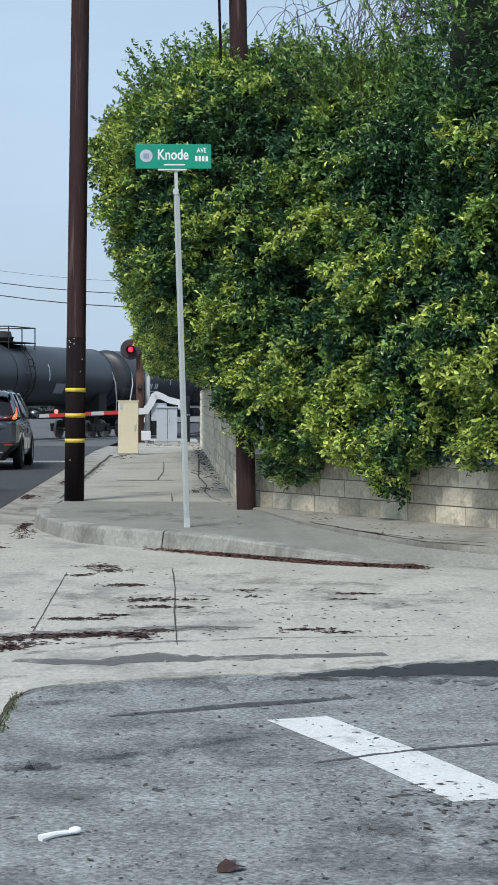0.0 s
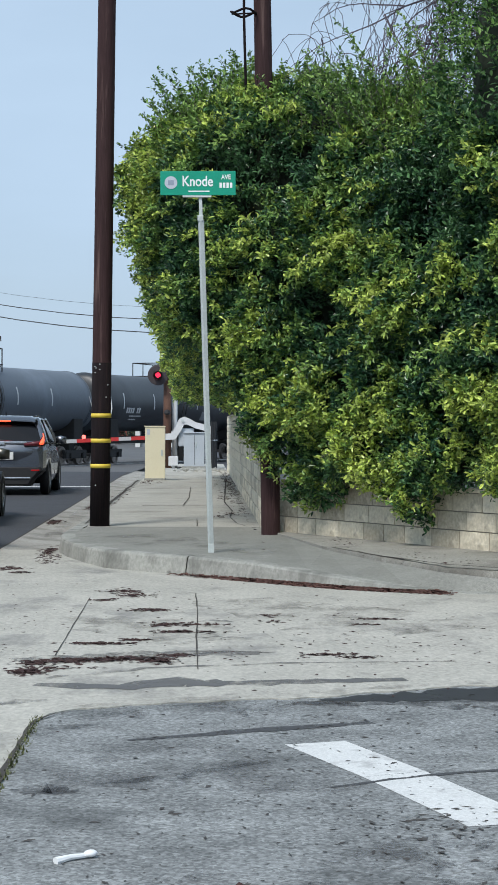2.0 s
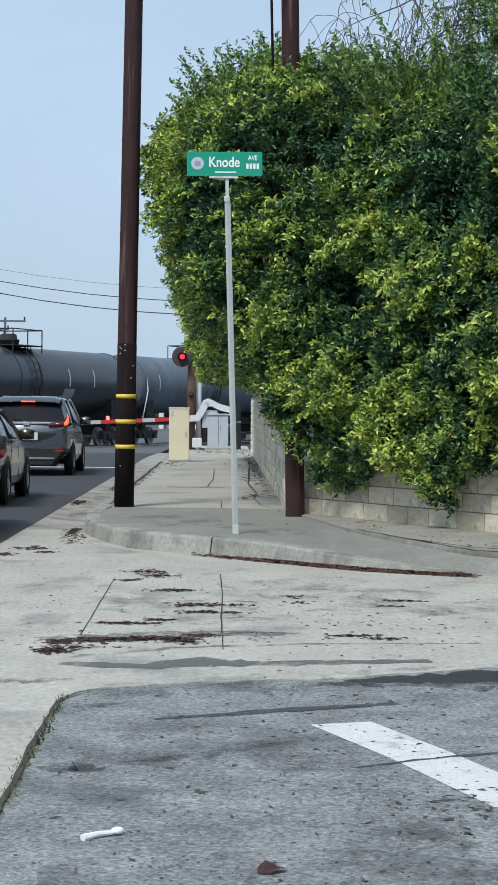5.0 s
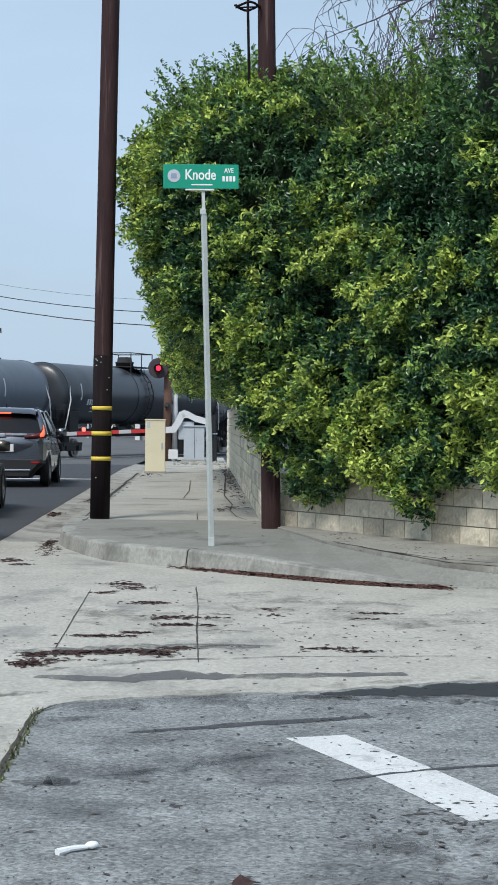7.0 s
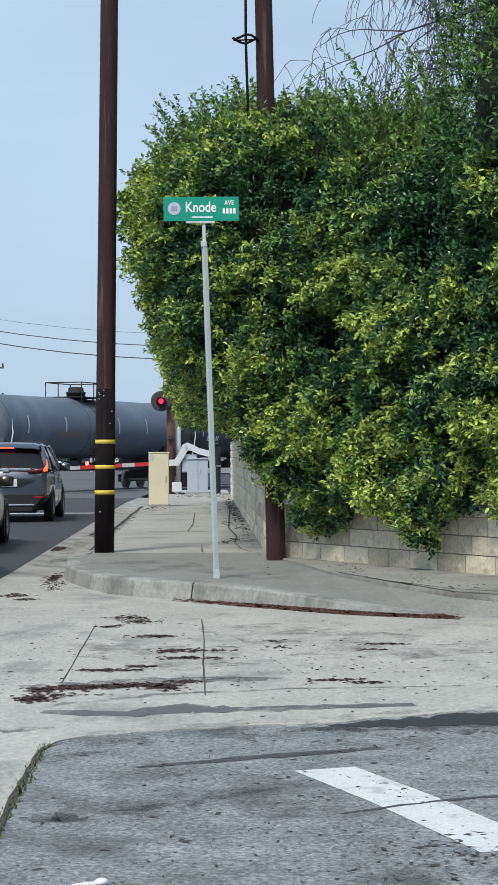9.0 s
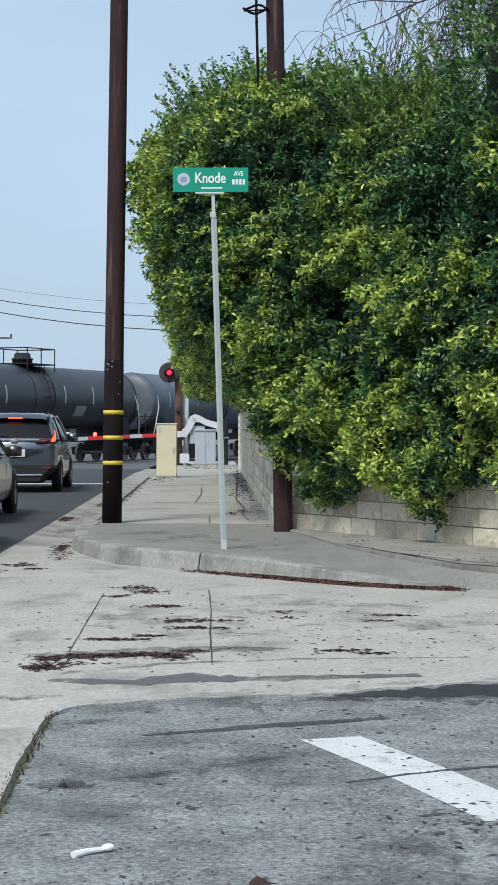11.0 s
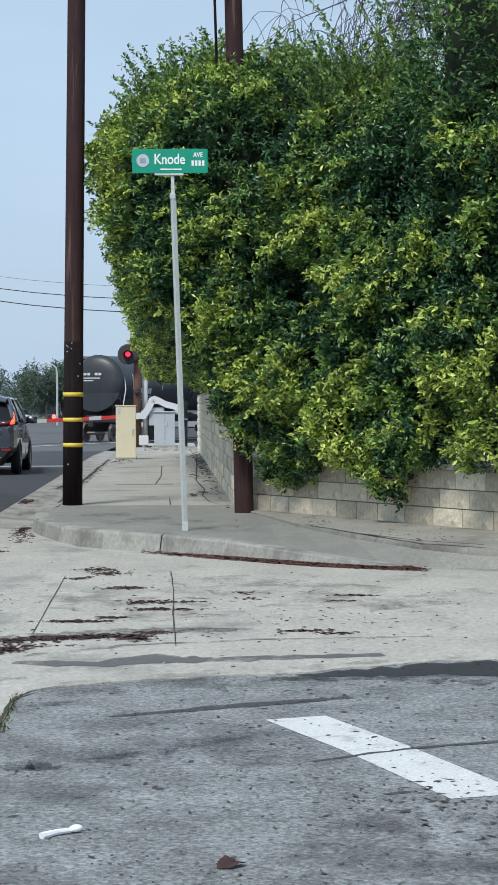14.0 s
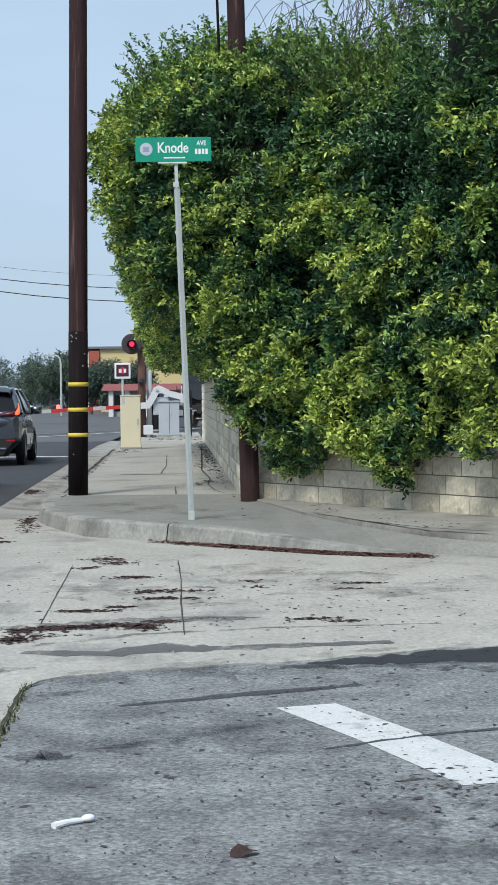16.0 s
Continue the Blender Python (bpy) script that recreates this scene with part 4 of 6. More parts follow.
def litter_field(name, spots, material, label, rng, z=0.006):
    """Small curled dead leaves and bits. spots: (x, y, spread x, spread y, number, size)."""
    verts, faces = [], []
    for cx, cy, sx, sy, count, size in spots:
        for _ in range(count):
            x, y = cx + rng.gauss(0, sx), cy + rng.gauss(0, sy)
            a = rng.uniform(0, math.pi)
            l, w, h = size * rng.uniform(0.5, 1.4), size * rng.uniform(0.2, 0.5), size * rng.uniform(0.05, 0.3)
            dx, dy = math.cos(a), math.sin(a)
            i = len(verts)
            verts += [(x - dx * l, y - dy * l, z + h * rng.random()), (x - dy * w, y + dx * w, z + h), (x + dx * l, y + dy * l, z + h * rng.random()), (x + dy * w, y - dx * w, z)]
            faces += [(i, i + 1, i + 2), (i, i + 2, i + 3)]
    return tagged(raw(name, verts, faces, material), label, "leaf litter", kind="stuff")


spots = [(-0.98, 10.8, 0.05, 0.06, 170, 0.03), (-0.98, 11.2, 0.05, 0.06, 120, 0.03), (-0.8, 11.3, 0.1, 0.05, 200, 0.03), (-0.6, 11.36, 0.1, 0.04, 150, 0.028), (-0.42, 11.42, 0.1, 0.05, 130, 0.028), (-0.24, 11.3, 0.06, 0.06, 120, 0.03),
         (-0.12, 11.57, 0.06, 0.04, 60, 0.028), (-0.85, 10.95, 0.12, 0.05, 60, 0.026), (-0.64, 12.2, 0.1, 0.035, 120, 0.028), (-0.41, 12.42, 0.06, 0.03, 60, 0.028),
         (-0.38, 14.45, 0.09, 0.06, 110, 0.03), (-0.66, 16.1, 0.07, 0.12, 80, 0.032), (-0.55, 15.7, 0.1, 0.1, 60, 0.03), (-0.78, 15.3, 0.05, 0.06, 40, 0.03), (-0.2, 13.4, 0.09, 0.06, 100, 0.03), (-0.12, 12.92, 0.09, 0.04, 90, 0.028),
         (0.1, 13.4, 0.1, 0.03, 40, 0.026), (0.05, 12.9, 0.08, 0.03, 40, 0.026), (1.34, 13.78, 0.1, 0.03, 60, 0.028), (1.2, 13.4, 0.06, 0.03, 24, 0.026), (0.84, 11.62, 0.08, 0.03, 70, 0.028), (1.03, 11.48, 0.08, 0.03, 50, 0.026),
         (0.54, 14.03, 0.06, 0.06, 22, 0.028), (0.6, 13.6, 0.06, 0.05, 22, 0.028), (0.3, 13.5, 1.2, 1.6, 240, 0.018), (0.4, 11.4, 1.0, 0.6, 100, 0.02), (-1.4, 13.0, 0.3, 1.5, 26, 0.016), (1.2, 12.6, 0.4, 0.8, 36, 0.022),
         (-1.95, 18.7, 0.1, 0.12, 80, 0.034), (-1.75, 18.2, 0.06, 0.06, 40, 0.034), (-2.12, 17.9, 0.05, 0.1, 40, 0.034)]
rng = random.Random(33)
litter_field("leaf_litter", spots, DEBRIS, "brown dead leaves scattered on the concrete", rng)
kerb_spots = []
for (ax, ay), (bx, by) in zip(KERB_LINE[9:14], KERB_LINE[10:15]):
    for k in range(5):
        t = (k + 0.5) / 5
        x, y = ax + (bx - ax) * t, ay + (by - ay) * t
        f = 1.3 - abs(x - 1.3)
        kerb_spots.append((x - 0.07, y - 0.14, 0.06, 0.08 + 0.08 * max(0, f), int(50 + 240 * max(0, f)), 0.033))
for k in range(10):
    kerb_spots.append((-1.38 + 0.12 * k, 20.2 - 0.17 * k, 0.03, 0.03, 6, 0.02))
litter_field("leaf_litter", [(-1.66, 20.3, 0.06, 0.35, 150, 0.034), (-1.76, 21.3, 0.04, 0.4, 150, 0.034), (-1.62, 19.6, 0.05, 0.12, 60, 0.034), (-2.22, 28.0, 0.06, 0.35, 130, 0.04), (-1.95, 33.0, 0.06, 0.5, 40, 0.04)], DEBRIS, "dark leaf debris in the gutter", rng, 0.0)
DRIFT = surf("red_brown_leaves", (0.02, 0.012, 0.011), (0.17, 0.075, 0.058), 14, 0.9, 0.4, 70)
litter_field("leaf_litter", kerb_spots, DRIFT, "reddish dead leaves drifted against the kerb", rng, -0.022)
BITS = surf("dark_bits", (0.03, 0.028, 0.027), (0.09, 0.085, 0.08), 12, 0.9, 0.3, 60)
litter_field("debris_bits", [(0.2, 8.0, 0.7, 1.2, 620, 0.01), (0.3, 8.0, 0.7, 1.5, 130, 0.021), (1.0, 8.9, 0.35, 0.5, 40, 0.022), (0.95, 6.4, 0.2, 0.25, 60, 0.025), (0.9, 6.6, 0.3, 0.35, 120, 0.013), (0.2, 6.2, 0.6, 0.5, 160, 0.008), (0.0, 10.0, 0.8, 0.4, 200, 0.011), (0.2, 5.6, 0.6, 0.2, 120, 0.01)], BITS, "dark bits scattered on the asphalt", rng, -0.001)
litter_field("leaf_litter", [(0.45, 27.5, 0.06, 0.3, 60, 0.03), (0.3, 26.6, 0.05, 0.2, 30, 0.03), (0.68, 30, 0.04, 3, 120, 0.026), (0.66, 42, 0.07, 6, 420, 0.04), (0.4, 34, 0.06, 0.6, 40, 0.035), (0.4, 44, 0.15, 4, 70, 0.04), (-1.5, 34, 0.06, 4, 60, 0.04), (-1.2, 44, 0.15, 1.2, 50, 0.05)], DEBRIS, "dead leaves along the pavement's edges", rng, 0.158)
litter_field("leaf_litter", [(1.9, 18.4, 0.3, 0.5, 30, 0.022), (1.6, 20.2, 0.1, 0.5, 40, 0.022), (2.4, 17.6, 0.25, 0.5, 40, 0.022)], DEBRIS, "dead leaves at the block wall's foot", rng, 0.19)

# weeds in the joint beside the asphalt
verts, faces = [], []
for _ in range(900):
    y = rng.uniform(4.5, 9.15)
    x = -0.785 + rng.gauss(0, 0.014 + 0.01 * noise.noise((y * 2, 0, 0)))
    h = rng.uniform(0.004, 0.022)
    a = rng.uniform(0, 6.28)
    i = len(verts)
    dx, dy = math.cos(a) * 0.014, math.sin(a) * 0.014
    verts += [(x - dx * 0.4, y - dy * 0.4, -0.002), (x + dx * 0.4, y + dy * 0.4, -0.002), (x + dy, y - dx, h)]
    faces.append((i, i + 1, i + 2))
tagged(raw("weeds", verts, faces, WEED), "low dry weeds in the joint beside the asphalt", "weeds", kind="stuff")
ribbon("crack", [(-0.785, 4.5), (-0.785, 7.0), (-0.8, 8.1), (-0.79, 9.0), (-0.7, 9.24)], [0.014, 0.014, 0.012, 0.012, 0.006], 0.0066, CRACK, "dirt-filled joint beside the asphalt", rng)

# white plastic spoon and a curled leaf on the asphalt
spoon = thing("plastic_spoon", "crushed white plastic spoon lying on the asphalt", "litter", pose(-0.38, 6.13, -0.002, 0, 0, 38))
part("handle", tubed([(-0.09, 0, 0.008), (-0.03, 0.004, 0.012), (0.03, 0, 0.01)], [0.014, 0.01, 0.008], 8), SIGN_WHITE, spoon)
bowl = bmesh.new()
bmesh.ops.create_icosphere(bowl, subdivisions=2, radius=0.024, matrix=pose(0.05, 0, 0.014) @ Matrix.Diagonal((1.1, 0.8, 0.55, 1)))
part("bowl", bowl, SIGN_WHITE, spoon, smooth=True)
bm = bmesh.new()
pts = [(-0.05, 0, 0.002), (-0.03, 0.03, 0.015), (0.0, 0.038, 0.03), (0.03, 0.02, 0.012), (0.055, 0.0, 0.006), (0.025, -0.03, 0.02), (-0.02, -0.028, 0.004)]
vs = [bm.verts.new(p) for p in pts]
mid = bm.verts.new((0.0, 0.0, 0.012))
for i in range(7):
    bm.faces.new((mid, vs[i], vs[(i + 1) % 7]))
leaf = tagged(mesh_ob("dead_leaf", bm, DEBRIS), "curled brown dead leaf on the asphalt", "leaf")
leaf.matrix_basis = pose(0.165, 5.67, -0.002, 0, 0, 25)


# ---------------------------------------------------------------- cars
TYRE = surf("tyre_rubber", (0.012, 0.012, 0.013), (0.03, 0.03, 0.031), 8, 0.85, 0.2, 40)
RIM = plain("alloy_rim", (0.4, 0.41, 0.42), 0.35, 0.8)
GLASS = plain("tinted_glass", (0.008, 0.009, 0.012), 0.12)
GLASS.node_tree.nodes["Principled BSDF"].inputs["Specular IOR Level"].default_value = 0.3
TRIM = plain("black_trim", (0.015, 0.015, 0.016), 0.5)
CHROME = plain("chrome", (0.75, 0.77, 0.79), 0.18, 1.0)
PLATE = plain("plate_white", (0.7, 0.7, 0.68), 0.5)
LAMP_RED = glow("brake_light", (1.0, 0.1, 0.04), 1.4)
SMOKED_RED = plain("smoked_red_lens", (0.1, 0.006, 0.012), 0.2, 0.0, 0.6)
LENS_RED = plain("red_lens", (0.5, 0.012, 0.015), 0.15, 0.0, 1.0)


def loft(stations, sections):
    """A closed body from half sections mirrored about x = 0; all sections have the same number of points."""
    bm = bmesh.new()
    rings = []
    for y, half in zip(stations, sections):
        ring = [bm.verts.new((x, y, z)) for x, z in half] + [bm.verts.new((-x, y, z)) for x, z in half[::-1]]
        rings.append(ring)
    n = len(rings[0])
    for r, s in zip(rings, rings[1:]):
        for k in range(n):
            bm.faces.new((r[k], r[(k + 1) % n], s[(k + 1) % n], s[k]))
    bm.faces.new(rings[0][::-1])
    bm.faces.new(rings[-1])
    return bm


def car_section(w, zb, zt, tuck=0.08):
    return [(0.02, zb), (w - 0.14, zb), (w - 0.05, zb + 0.07), (w - 0.01, zb + 0.2), (w, (zb + zt) * 0.5), (w - 0.015, zt - 0.16), (w - tuck * 0.6, zt - 0.04), (w - tuck - 0.06, zt), (0.02, zt + 0.015)]


def wheel(parent, x, y, r, side):
    m = pose(x, y, r, 0, 90 * side, 0)
    tyre = part("wheel", lathe(bmesh.new(), [(r * 0.62, -0.1), (r * 0.93, -0.1), (r, -0.07), (r, 0.07), (r * 0.93, 0.1), (r * 0.62, 0.1), (r * 0.6, 0.06)], 28, m), TYRE, parent, "black rubber tyre", True)
    bm = bmesh.new()
    lathe(bm, [(r * 0.61, 0.05), (r * 0.61, 0.092), (r * 0.54, 0.095), (r * 0.52, 0.06)], 24, m)
    for k in range(5):
        box(bm, -0.03, 0.03, 0.0, r * 0.56, 0.055, 0.085, m=m @ pose(0, 0, 0, 0, 0, 72 * k))
    lathe(bm, [(0.05, 0.05), (0.05, 0.09), (0.03, 0.095)], 12, m)
    part("rim", bm, RIM, tyre, "five-spoke alloy rim")
    return tyre


def car(name, label, m, paint, L, W, H, r, rear_axle, front_axle, body, cabin, clearance=0.2, trunk_drop=0.0):
    """body: (y, half width, top) stations; cabin: rear base, rear roof, front roof, front base along y and belt height."""
    ob = thing(name, label, "car", m)
    hull = loft([b[0] for b in body], [car_section(b[1], b[3] if len(b) > 3 else clearance, b[2]) for b in body])
    part("body", hull, paint, ob, smooth=False)
    y0, y1, y2, y3, belt, belt_w, roof_w = cabin
    zr = H - 0.03
    ys = [y0, y0 + (y1 - y0) * 0.55, y1, (y1 + y2) / 2, y2, y2 + (y3 - y2) * 0.5, y3]
    tops = [belt + 0.02, belt + (zr - belt) * 0.68, zr - 0.03, zr, zr - 0.03, belt + (zr - belt) * 0.55, belt + 0.02]
    secs = []
    for z in tops:
        f = (z - belt) / (zr - belt)
        wt_ = belt_w + (roof_w - belt_w) * f
        secs.append([(0.02, belt - 0.05), (belt_w, belt - 0.05), (belt_w, belt), (belt_w + (wt_ - belt_w) * 0.5, belt + (z - belt) * 0.55), (wt_, z - 0.03 * f), (wt_ - 0.09 * f - 0.01, z), (0.02, z + 0.02 * f)])
    part("glasshouse", loft(ys, secs), GLASS, ob, "dark tinted windows")
    top = loft([y1 - 0.05, y1, (y1 + y2) / 2, y2, y2 + 0.06], [[(0.02, z), (roof_w - 0.09, z), (roof_w + 0.012, z - 0.06), (roof_w + 0.02, z - 0.05), (roof_w - 0.07, z + 0.012), (0.02, z + 0.03)] for z in (zr - 0.05, zr - 0.015, zr + 0.012, zr - 0.015, zr - 0.05)])
    part("roof", top, paint, ob)
    for s in (1, -1):
        edge = lambda y, f: (s * (belt_w + (roof_w - belt_w) * f + 0.006), y, belt + (zr - belt) * f - 0.01)
        part("pillar", tubed([edge(y0 - 0.0, 0), edge(y0 + (y1 - y0) * 0.55, 0.68), edge(y1, 0.93), edge(y1 + 0.25, 0.97)], [0.07, 0.06, 0.045, 0.02], 8), paint, ob)
        part("pillar", tubed([edge(y3, 0), edge(y2 + (y3 - y2) * 0.5, 0.55), edge(y2, 0.95), edge(y2 - 0.2, 0.95)], [0.04, 0.04, 0.03, 0.004], 6), paint, ob)
        yb = (y1 + y2) / 2 + 0.1
        part("pillar", tubed([edge(yb, 0), edge(yb - 0.03, 0.93)], [0.035, 0.015], 6), TRIM, ob)
        part("window_trim", tubed([edge(y0 + 0.1, 0.03), edge(y3 - 0.05, 0.03)], [0.008, 0.008], 6), TRIM, ob, "black window trim")
        mirror = part("mirror", loft([-0.06, -0.02, 0.05, 0.09], [[(0.01, -0.08), (0.1, -0.07), (0.11, 0.05), (0.02, 0.08)], [(0.01, -0.09), (0.12, -0.08), (0.125, 0.06), (0.02, 0.095)], [(0.01, -0.08), (0.11, -0.07), (0.11, 0.05), (0.02, 0.085)], [(0.01, -0.03), (0.05, -0.03), (0.05, 0.03), (0.02, 0.03)]]), paint, ob, "door mirror", True)
        mirror.matrix_basis = pose(s * (belt_w + 0.15), y3 - 0.45, belt + 0.06)
        for ya in (rear_axle + r + 0.12, (rear_axle + front_axle) / 2 + 0.12):
            part("door_handle", boxed(-0.012, 0.02, -0.09, 0.09, -0.015, 0.015, 0.006, m=pose(s * (W / 2 - 0.012), ya + 0.18, belt - 0.16)), CHROME, ob)
            part("door_gap", boxed(-0.003, 0.003, -0.005, 0.005, -0.32, 0.3, m=pose(s * (W / 2 - 0.006), ya, (belt + clearance) / 2 + 0.08)), TRIM, ob)
        for y in (rear_axle, front_axle):
            # arches are not cut: a black disc stands in for the opening's shade
            arch = lathe(bmesh.new(), [(r + 0.055, -0.05), (r + 0.055, 0.006), (r * 0.9, 0.006)], 28, pose(s * (W / 2 - 0.008), y, r + 0.01, 0, 90 * s, 0))
            part("wheel_arch", arch, TRIM, ob, "black disc standing in for the shaded wheel opening")
            wheel(ob, s * (W / 2 - 0.085), y, r, s)
    return ob


SUV_PAINT = surf("grey_metallic_paint", (0.115, 0.13, 0.155), (0.16, 0.176, 0.205), 2, 0.26, 0.0, 300, 0.85, coat=1.0)
suv = car("suv", "dark grey metallic SUV waiting with brake lights lit", pose(-4.2, 39.0, 0.0), SUV_PAINT, 4.6, 1.85, 1.69, 0.35, 0.93, 3.6,
          [(0.0, 0.78, 1.02, 0.42), (0.05, 0.86, 1.1, 0.36), (0.3, 0.915, 1.13, 0.44), (1.3, 0.925, 1.12, 0.44), (1.36, 0.925, 1.12, 0.22), (3.2, 0.925, 1.06), (3.5, 0.92, 1.02), (4.2, 0.88, 0.95), (4.5, 0.8, 0.85), (4.6, 0.7, 0.7, 0.3)],
          (0.1, 0.5, 2.5, 3.4, 1.1, 0.87, 0.68))
part("bumper", loft([-0.06, 0.0, 0.2], [[(0.02, 0.24), (0.54, 0.24), (0.62, 0.36), (0.76, 0.52), (0.7, 0.58), (0.02, 0.58)], [(0.02, 0.2), (0.6, 0.2), (0.68, 0.34), (0.86, 0.52), (0.82, 0.6), (0.02, 0.6)], [(0.02, 0.2), (0.62, 0.2), (0.7, 0.34), (0.91, 0.52), (0.88, 0.6), (0.02, 0.6)]]), TRIM, suv, "black plastic rear bumper")
part("skid_strip", boxed(-0.6, 0.6, -0.085, 0.0, 0.35, 0.39, 0.01), CHROME, suv, "silver lower bumper strip")
part("chrome_strip", boxed(-0.52, 0.52, -0.03, 0.06, 1.095, 1.145, 0.012, m=pose(0, 0.02, 0)), CHROME, suv, "chrome strip across the tailgate")
part("badge", boxed(-0.07, 0.07, -0.045, 0.02, 1.06, 1.15, 0.02, m=pose(0, 0.01, 0)), CHROME, suv, "plain chrome badge")
part("number_plate", boxed(-0.08, 0.24, -0.07, -0.02, 0.76, 0.92, 0.005), PLATE, suv, "pale number plate")
gate_bm = bmesh.new()
rows = [[gate_bm.verts.new((x, y + 0.1 * (abs(x) / 0.86) ** 3, z)) for x in (-0.86, -0.8, -0.6, -0.3, 0, 0.3, 0.6, 0.8, 0.86)] for y, z in ((0.05, 0.58), (0.0, 0.72), (-0.035, 0.86), (-0.048, 0.93), (-0.04, 0.97), (0.0, 1.06), (0.04, 1.14), (0.12, 1.17))]
for r0, r1 in zip(rows, rows[1:]):
    for k in range(8):
        gate_bm.faces.new((r0[k], r0[k + 1], r1[k + 1], r1[k]))
part("tailgate", gate_bm, SUV_PAINT, suv, "creased tailgate", True)
lip = lambda t, w: [(0.02, 1.59), (w - 0.1, 1.59), (w, 1.56), (w + 0.01, t - 0.07), (w - 0.03, t - 0.045), (w - 0.13, t - 0.012), (0.02, t)]
part("tailgate_spoiler", loft([0.235, 0.27, 0.34, 0.42, 0.62], [lip(1.575, 0.66), lip(1.625, 0.67), lip(1.67, 0.68), lip(1.69, 0.685), lip(1.7, 0.69)]), SUV_PAINT, suv, "roof spoiler over the rear window", True)
part("wiper", tubed([(0.0, 0.1, 1.17), (-0.3, 0.14, 1.22)], [0.012, 0.008], 6), TRIM, suv)
part("antenna", tubed([(0, 0.8, 1.68), (0, 0.72, 1.78)], [0.018, 0.006], 6), TRIM, suv)
part("high_brake_light", boxed(-0.15, 0.15, 0.225, 0.3, 1.565, 1.592, 0.006), LAMP_RED, suv, "lit high brake light")
for s in (1, -1):
    lamp = part("tail_lamp", tubed([(s * 0.46, 0.0, 1.08), (s * 0.7, 0.02, 1.095), (s * 0.83, 0.06, 1.12), (s * 0.835, 0.15, 1.24), (s * 0.78, 0.28, 1.4)], [0.035, 0.055, 0.058, 0.03, 0.014], 8), SMOKED_RED, suv, "dark red tail lamp lens", True)
    part("lit_bulb", tubed([(s * 0.8, -0.03, 1.09), (s * 0.84, 0.0, 1.12), (s * 0.857, 0.07, 1.18), (s * 0.862, 0.12, 1.26), (s * 0.825, 0.24, 1.38)], [0.022, 0.048, 0.03, 0.01, 0.005], 8), LAMP_RED, lamp, "glowing brake lamp", True)
    part("roof_rail", tubed([(s * 0.6, 0.7, 1.67), (s * 0.61, 1.4, 1.7), (s * 0.6, 2.3, 1.68)], 0.016, 6), TRIM, suv)
    part("reflector", boxed(s * 0.7 - 0.09, s * 0.7 + 0.09, -0.07, -0.02, 0.52, 0.55, 0.005), LENS_RED, suv)

OLIVE = surf("olive_grey_paint", (0.055, 0.054, 0.046), (0.085, 0.082, 0.068), 2, 0.3, 0.0, 300, 0.7, coat=0.6)
sedan = car("sedan", "dark olive-grey sedan waiting behind the SUV", pose(-4.12, 26.3, 0.0), OLIVE, 4.6, 1.8, 1.45, 0.33, 1.1, 3.75,
            [(0.0, 0.74, 0.85, 0.4), (0.06, 0.83, 0.96, 0.3), (0.4, 0.885, 1.0, 0.4), (1.46, 0.9, 0.98, 0.4), (1.52, 0.9, 0.98), (3.0, 0.9, 0.95), (3.4, 0.895, 0.93), (4.2, 0.84, 0.82), (4.5, 0.74, 0.72), (4.6, 0.6, 0.6, 0.3)],
            (0.55, 1.3, 2.5, 3.45, 0.96, 0.82, 0.6), 0.2)
part("bumper", loft([-0.05, 0.0, 0.25], [[(0.02, 0.3), (0.66, 0.3), (0.72, 0.45), (0.66, 0.58), (0.02, 0.58)], [(0.02, 0.26), (0.78, 0.26), (0.85, 0.45), (0.8, 0.6), (0.02, 0.6)], [(0.02, 0.26), (0.84, 0.26), (0.905, 0.45), (0.86, 0.6), (0.02, 0.6)]]), OLIVE, sedan, "painted rear bumper")
part("number_plate", boxed(-0.16, 0.16, -0.03, 0.03, 0.66, 0.82, 0.005), PLATE, sedan, "pale number plate")
for s in (1, -1):
    part("tail_lamp", tubed([(s * 0.52, 0.0, 0.84), (s * 0.74, 0.03, 0.85), (s * 0.85, 0.12, 0.86), (s * 0.875, 0.36, 0.88)], [0.09, 0.15, 0.17, 0.09], 10), LENS_RED, sedan, "red tail lamp", True)
DARK_PAINT = surf("charcoal_paint", (0.02, 0.021, 0.024), (0.035, 0.036, 0.04), 2, 0.4, 0.01, 300, 0.1, coat=0.2)
hatch = car("hatchback", "charcoal hatchback waiting behind the sedan", pose(-3.66, 18.9, 0.0), DARK_PAINT, 4.3, 1.78, 1.5, 0.33, 0.8, 3.4,
            [(0.0, 0.74, 0.9, 0.35), (0.06, 0.83, 0.98, 0.3), (0.4, 0.88, 1.0), (1.2, 0.89, 0.98), (2.8, 0.89, 0.95), (3.2, 0.885, 0.93), (3.9, 0.84, 0.84), (4.2, 0.74, 0.74), (4.3, 0.6, 0.6, 0.3)],
            (0.15, 0.6, 2.2, 3.2, 0.97, 0.82, 0.62), 0.2)


# ---------------------------------------------------------------- level crossing
GATE_WHITE = plain("gate_white", (0.62, 0.63, 0.64), 0.5)
BOARD_WHITE = plain("board_white", (0.46, 0.47, 0.48), 0.5)
GATE_RED = plain("gate_red", (0.5, 0.03, 0.03), 0.5)
BEIGE = surf("beige_paint", (0.66, 0.61, 0.43), (0.78, 0.73, 0.55), 2.5, 0.6, 0.08, 30, stain=((0.54, 0.49, 0.33), 3, 0.6, 0.75))
CABINET_GREY = surf("pale_grey_paint", (0.36, 0.4, 0.44), (0.48, 0.52, 0.56), 2.5, 0.5, 0.05, 30)
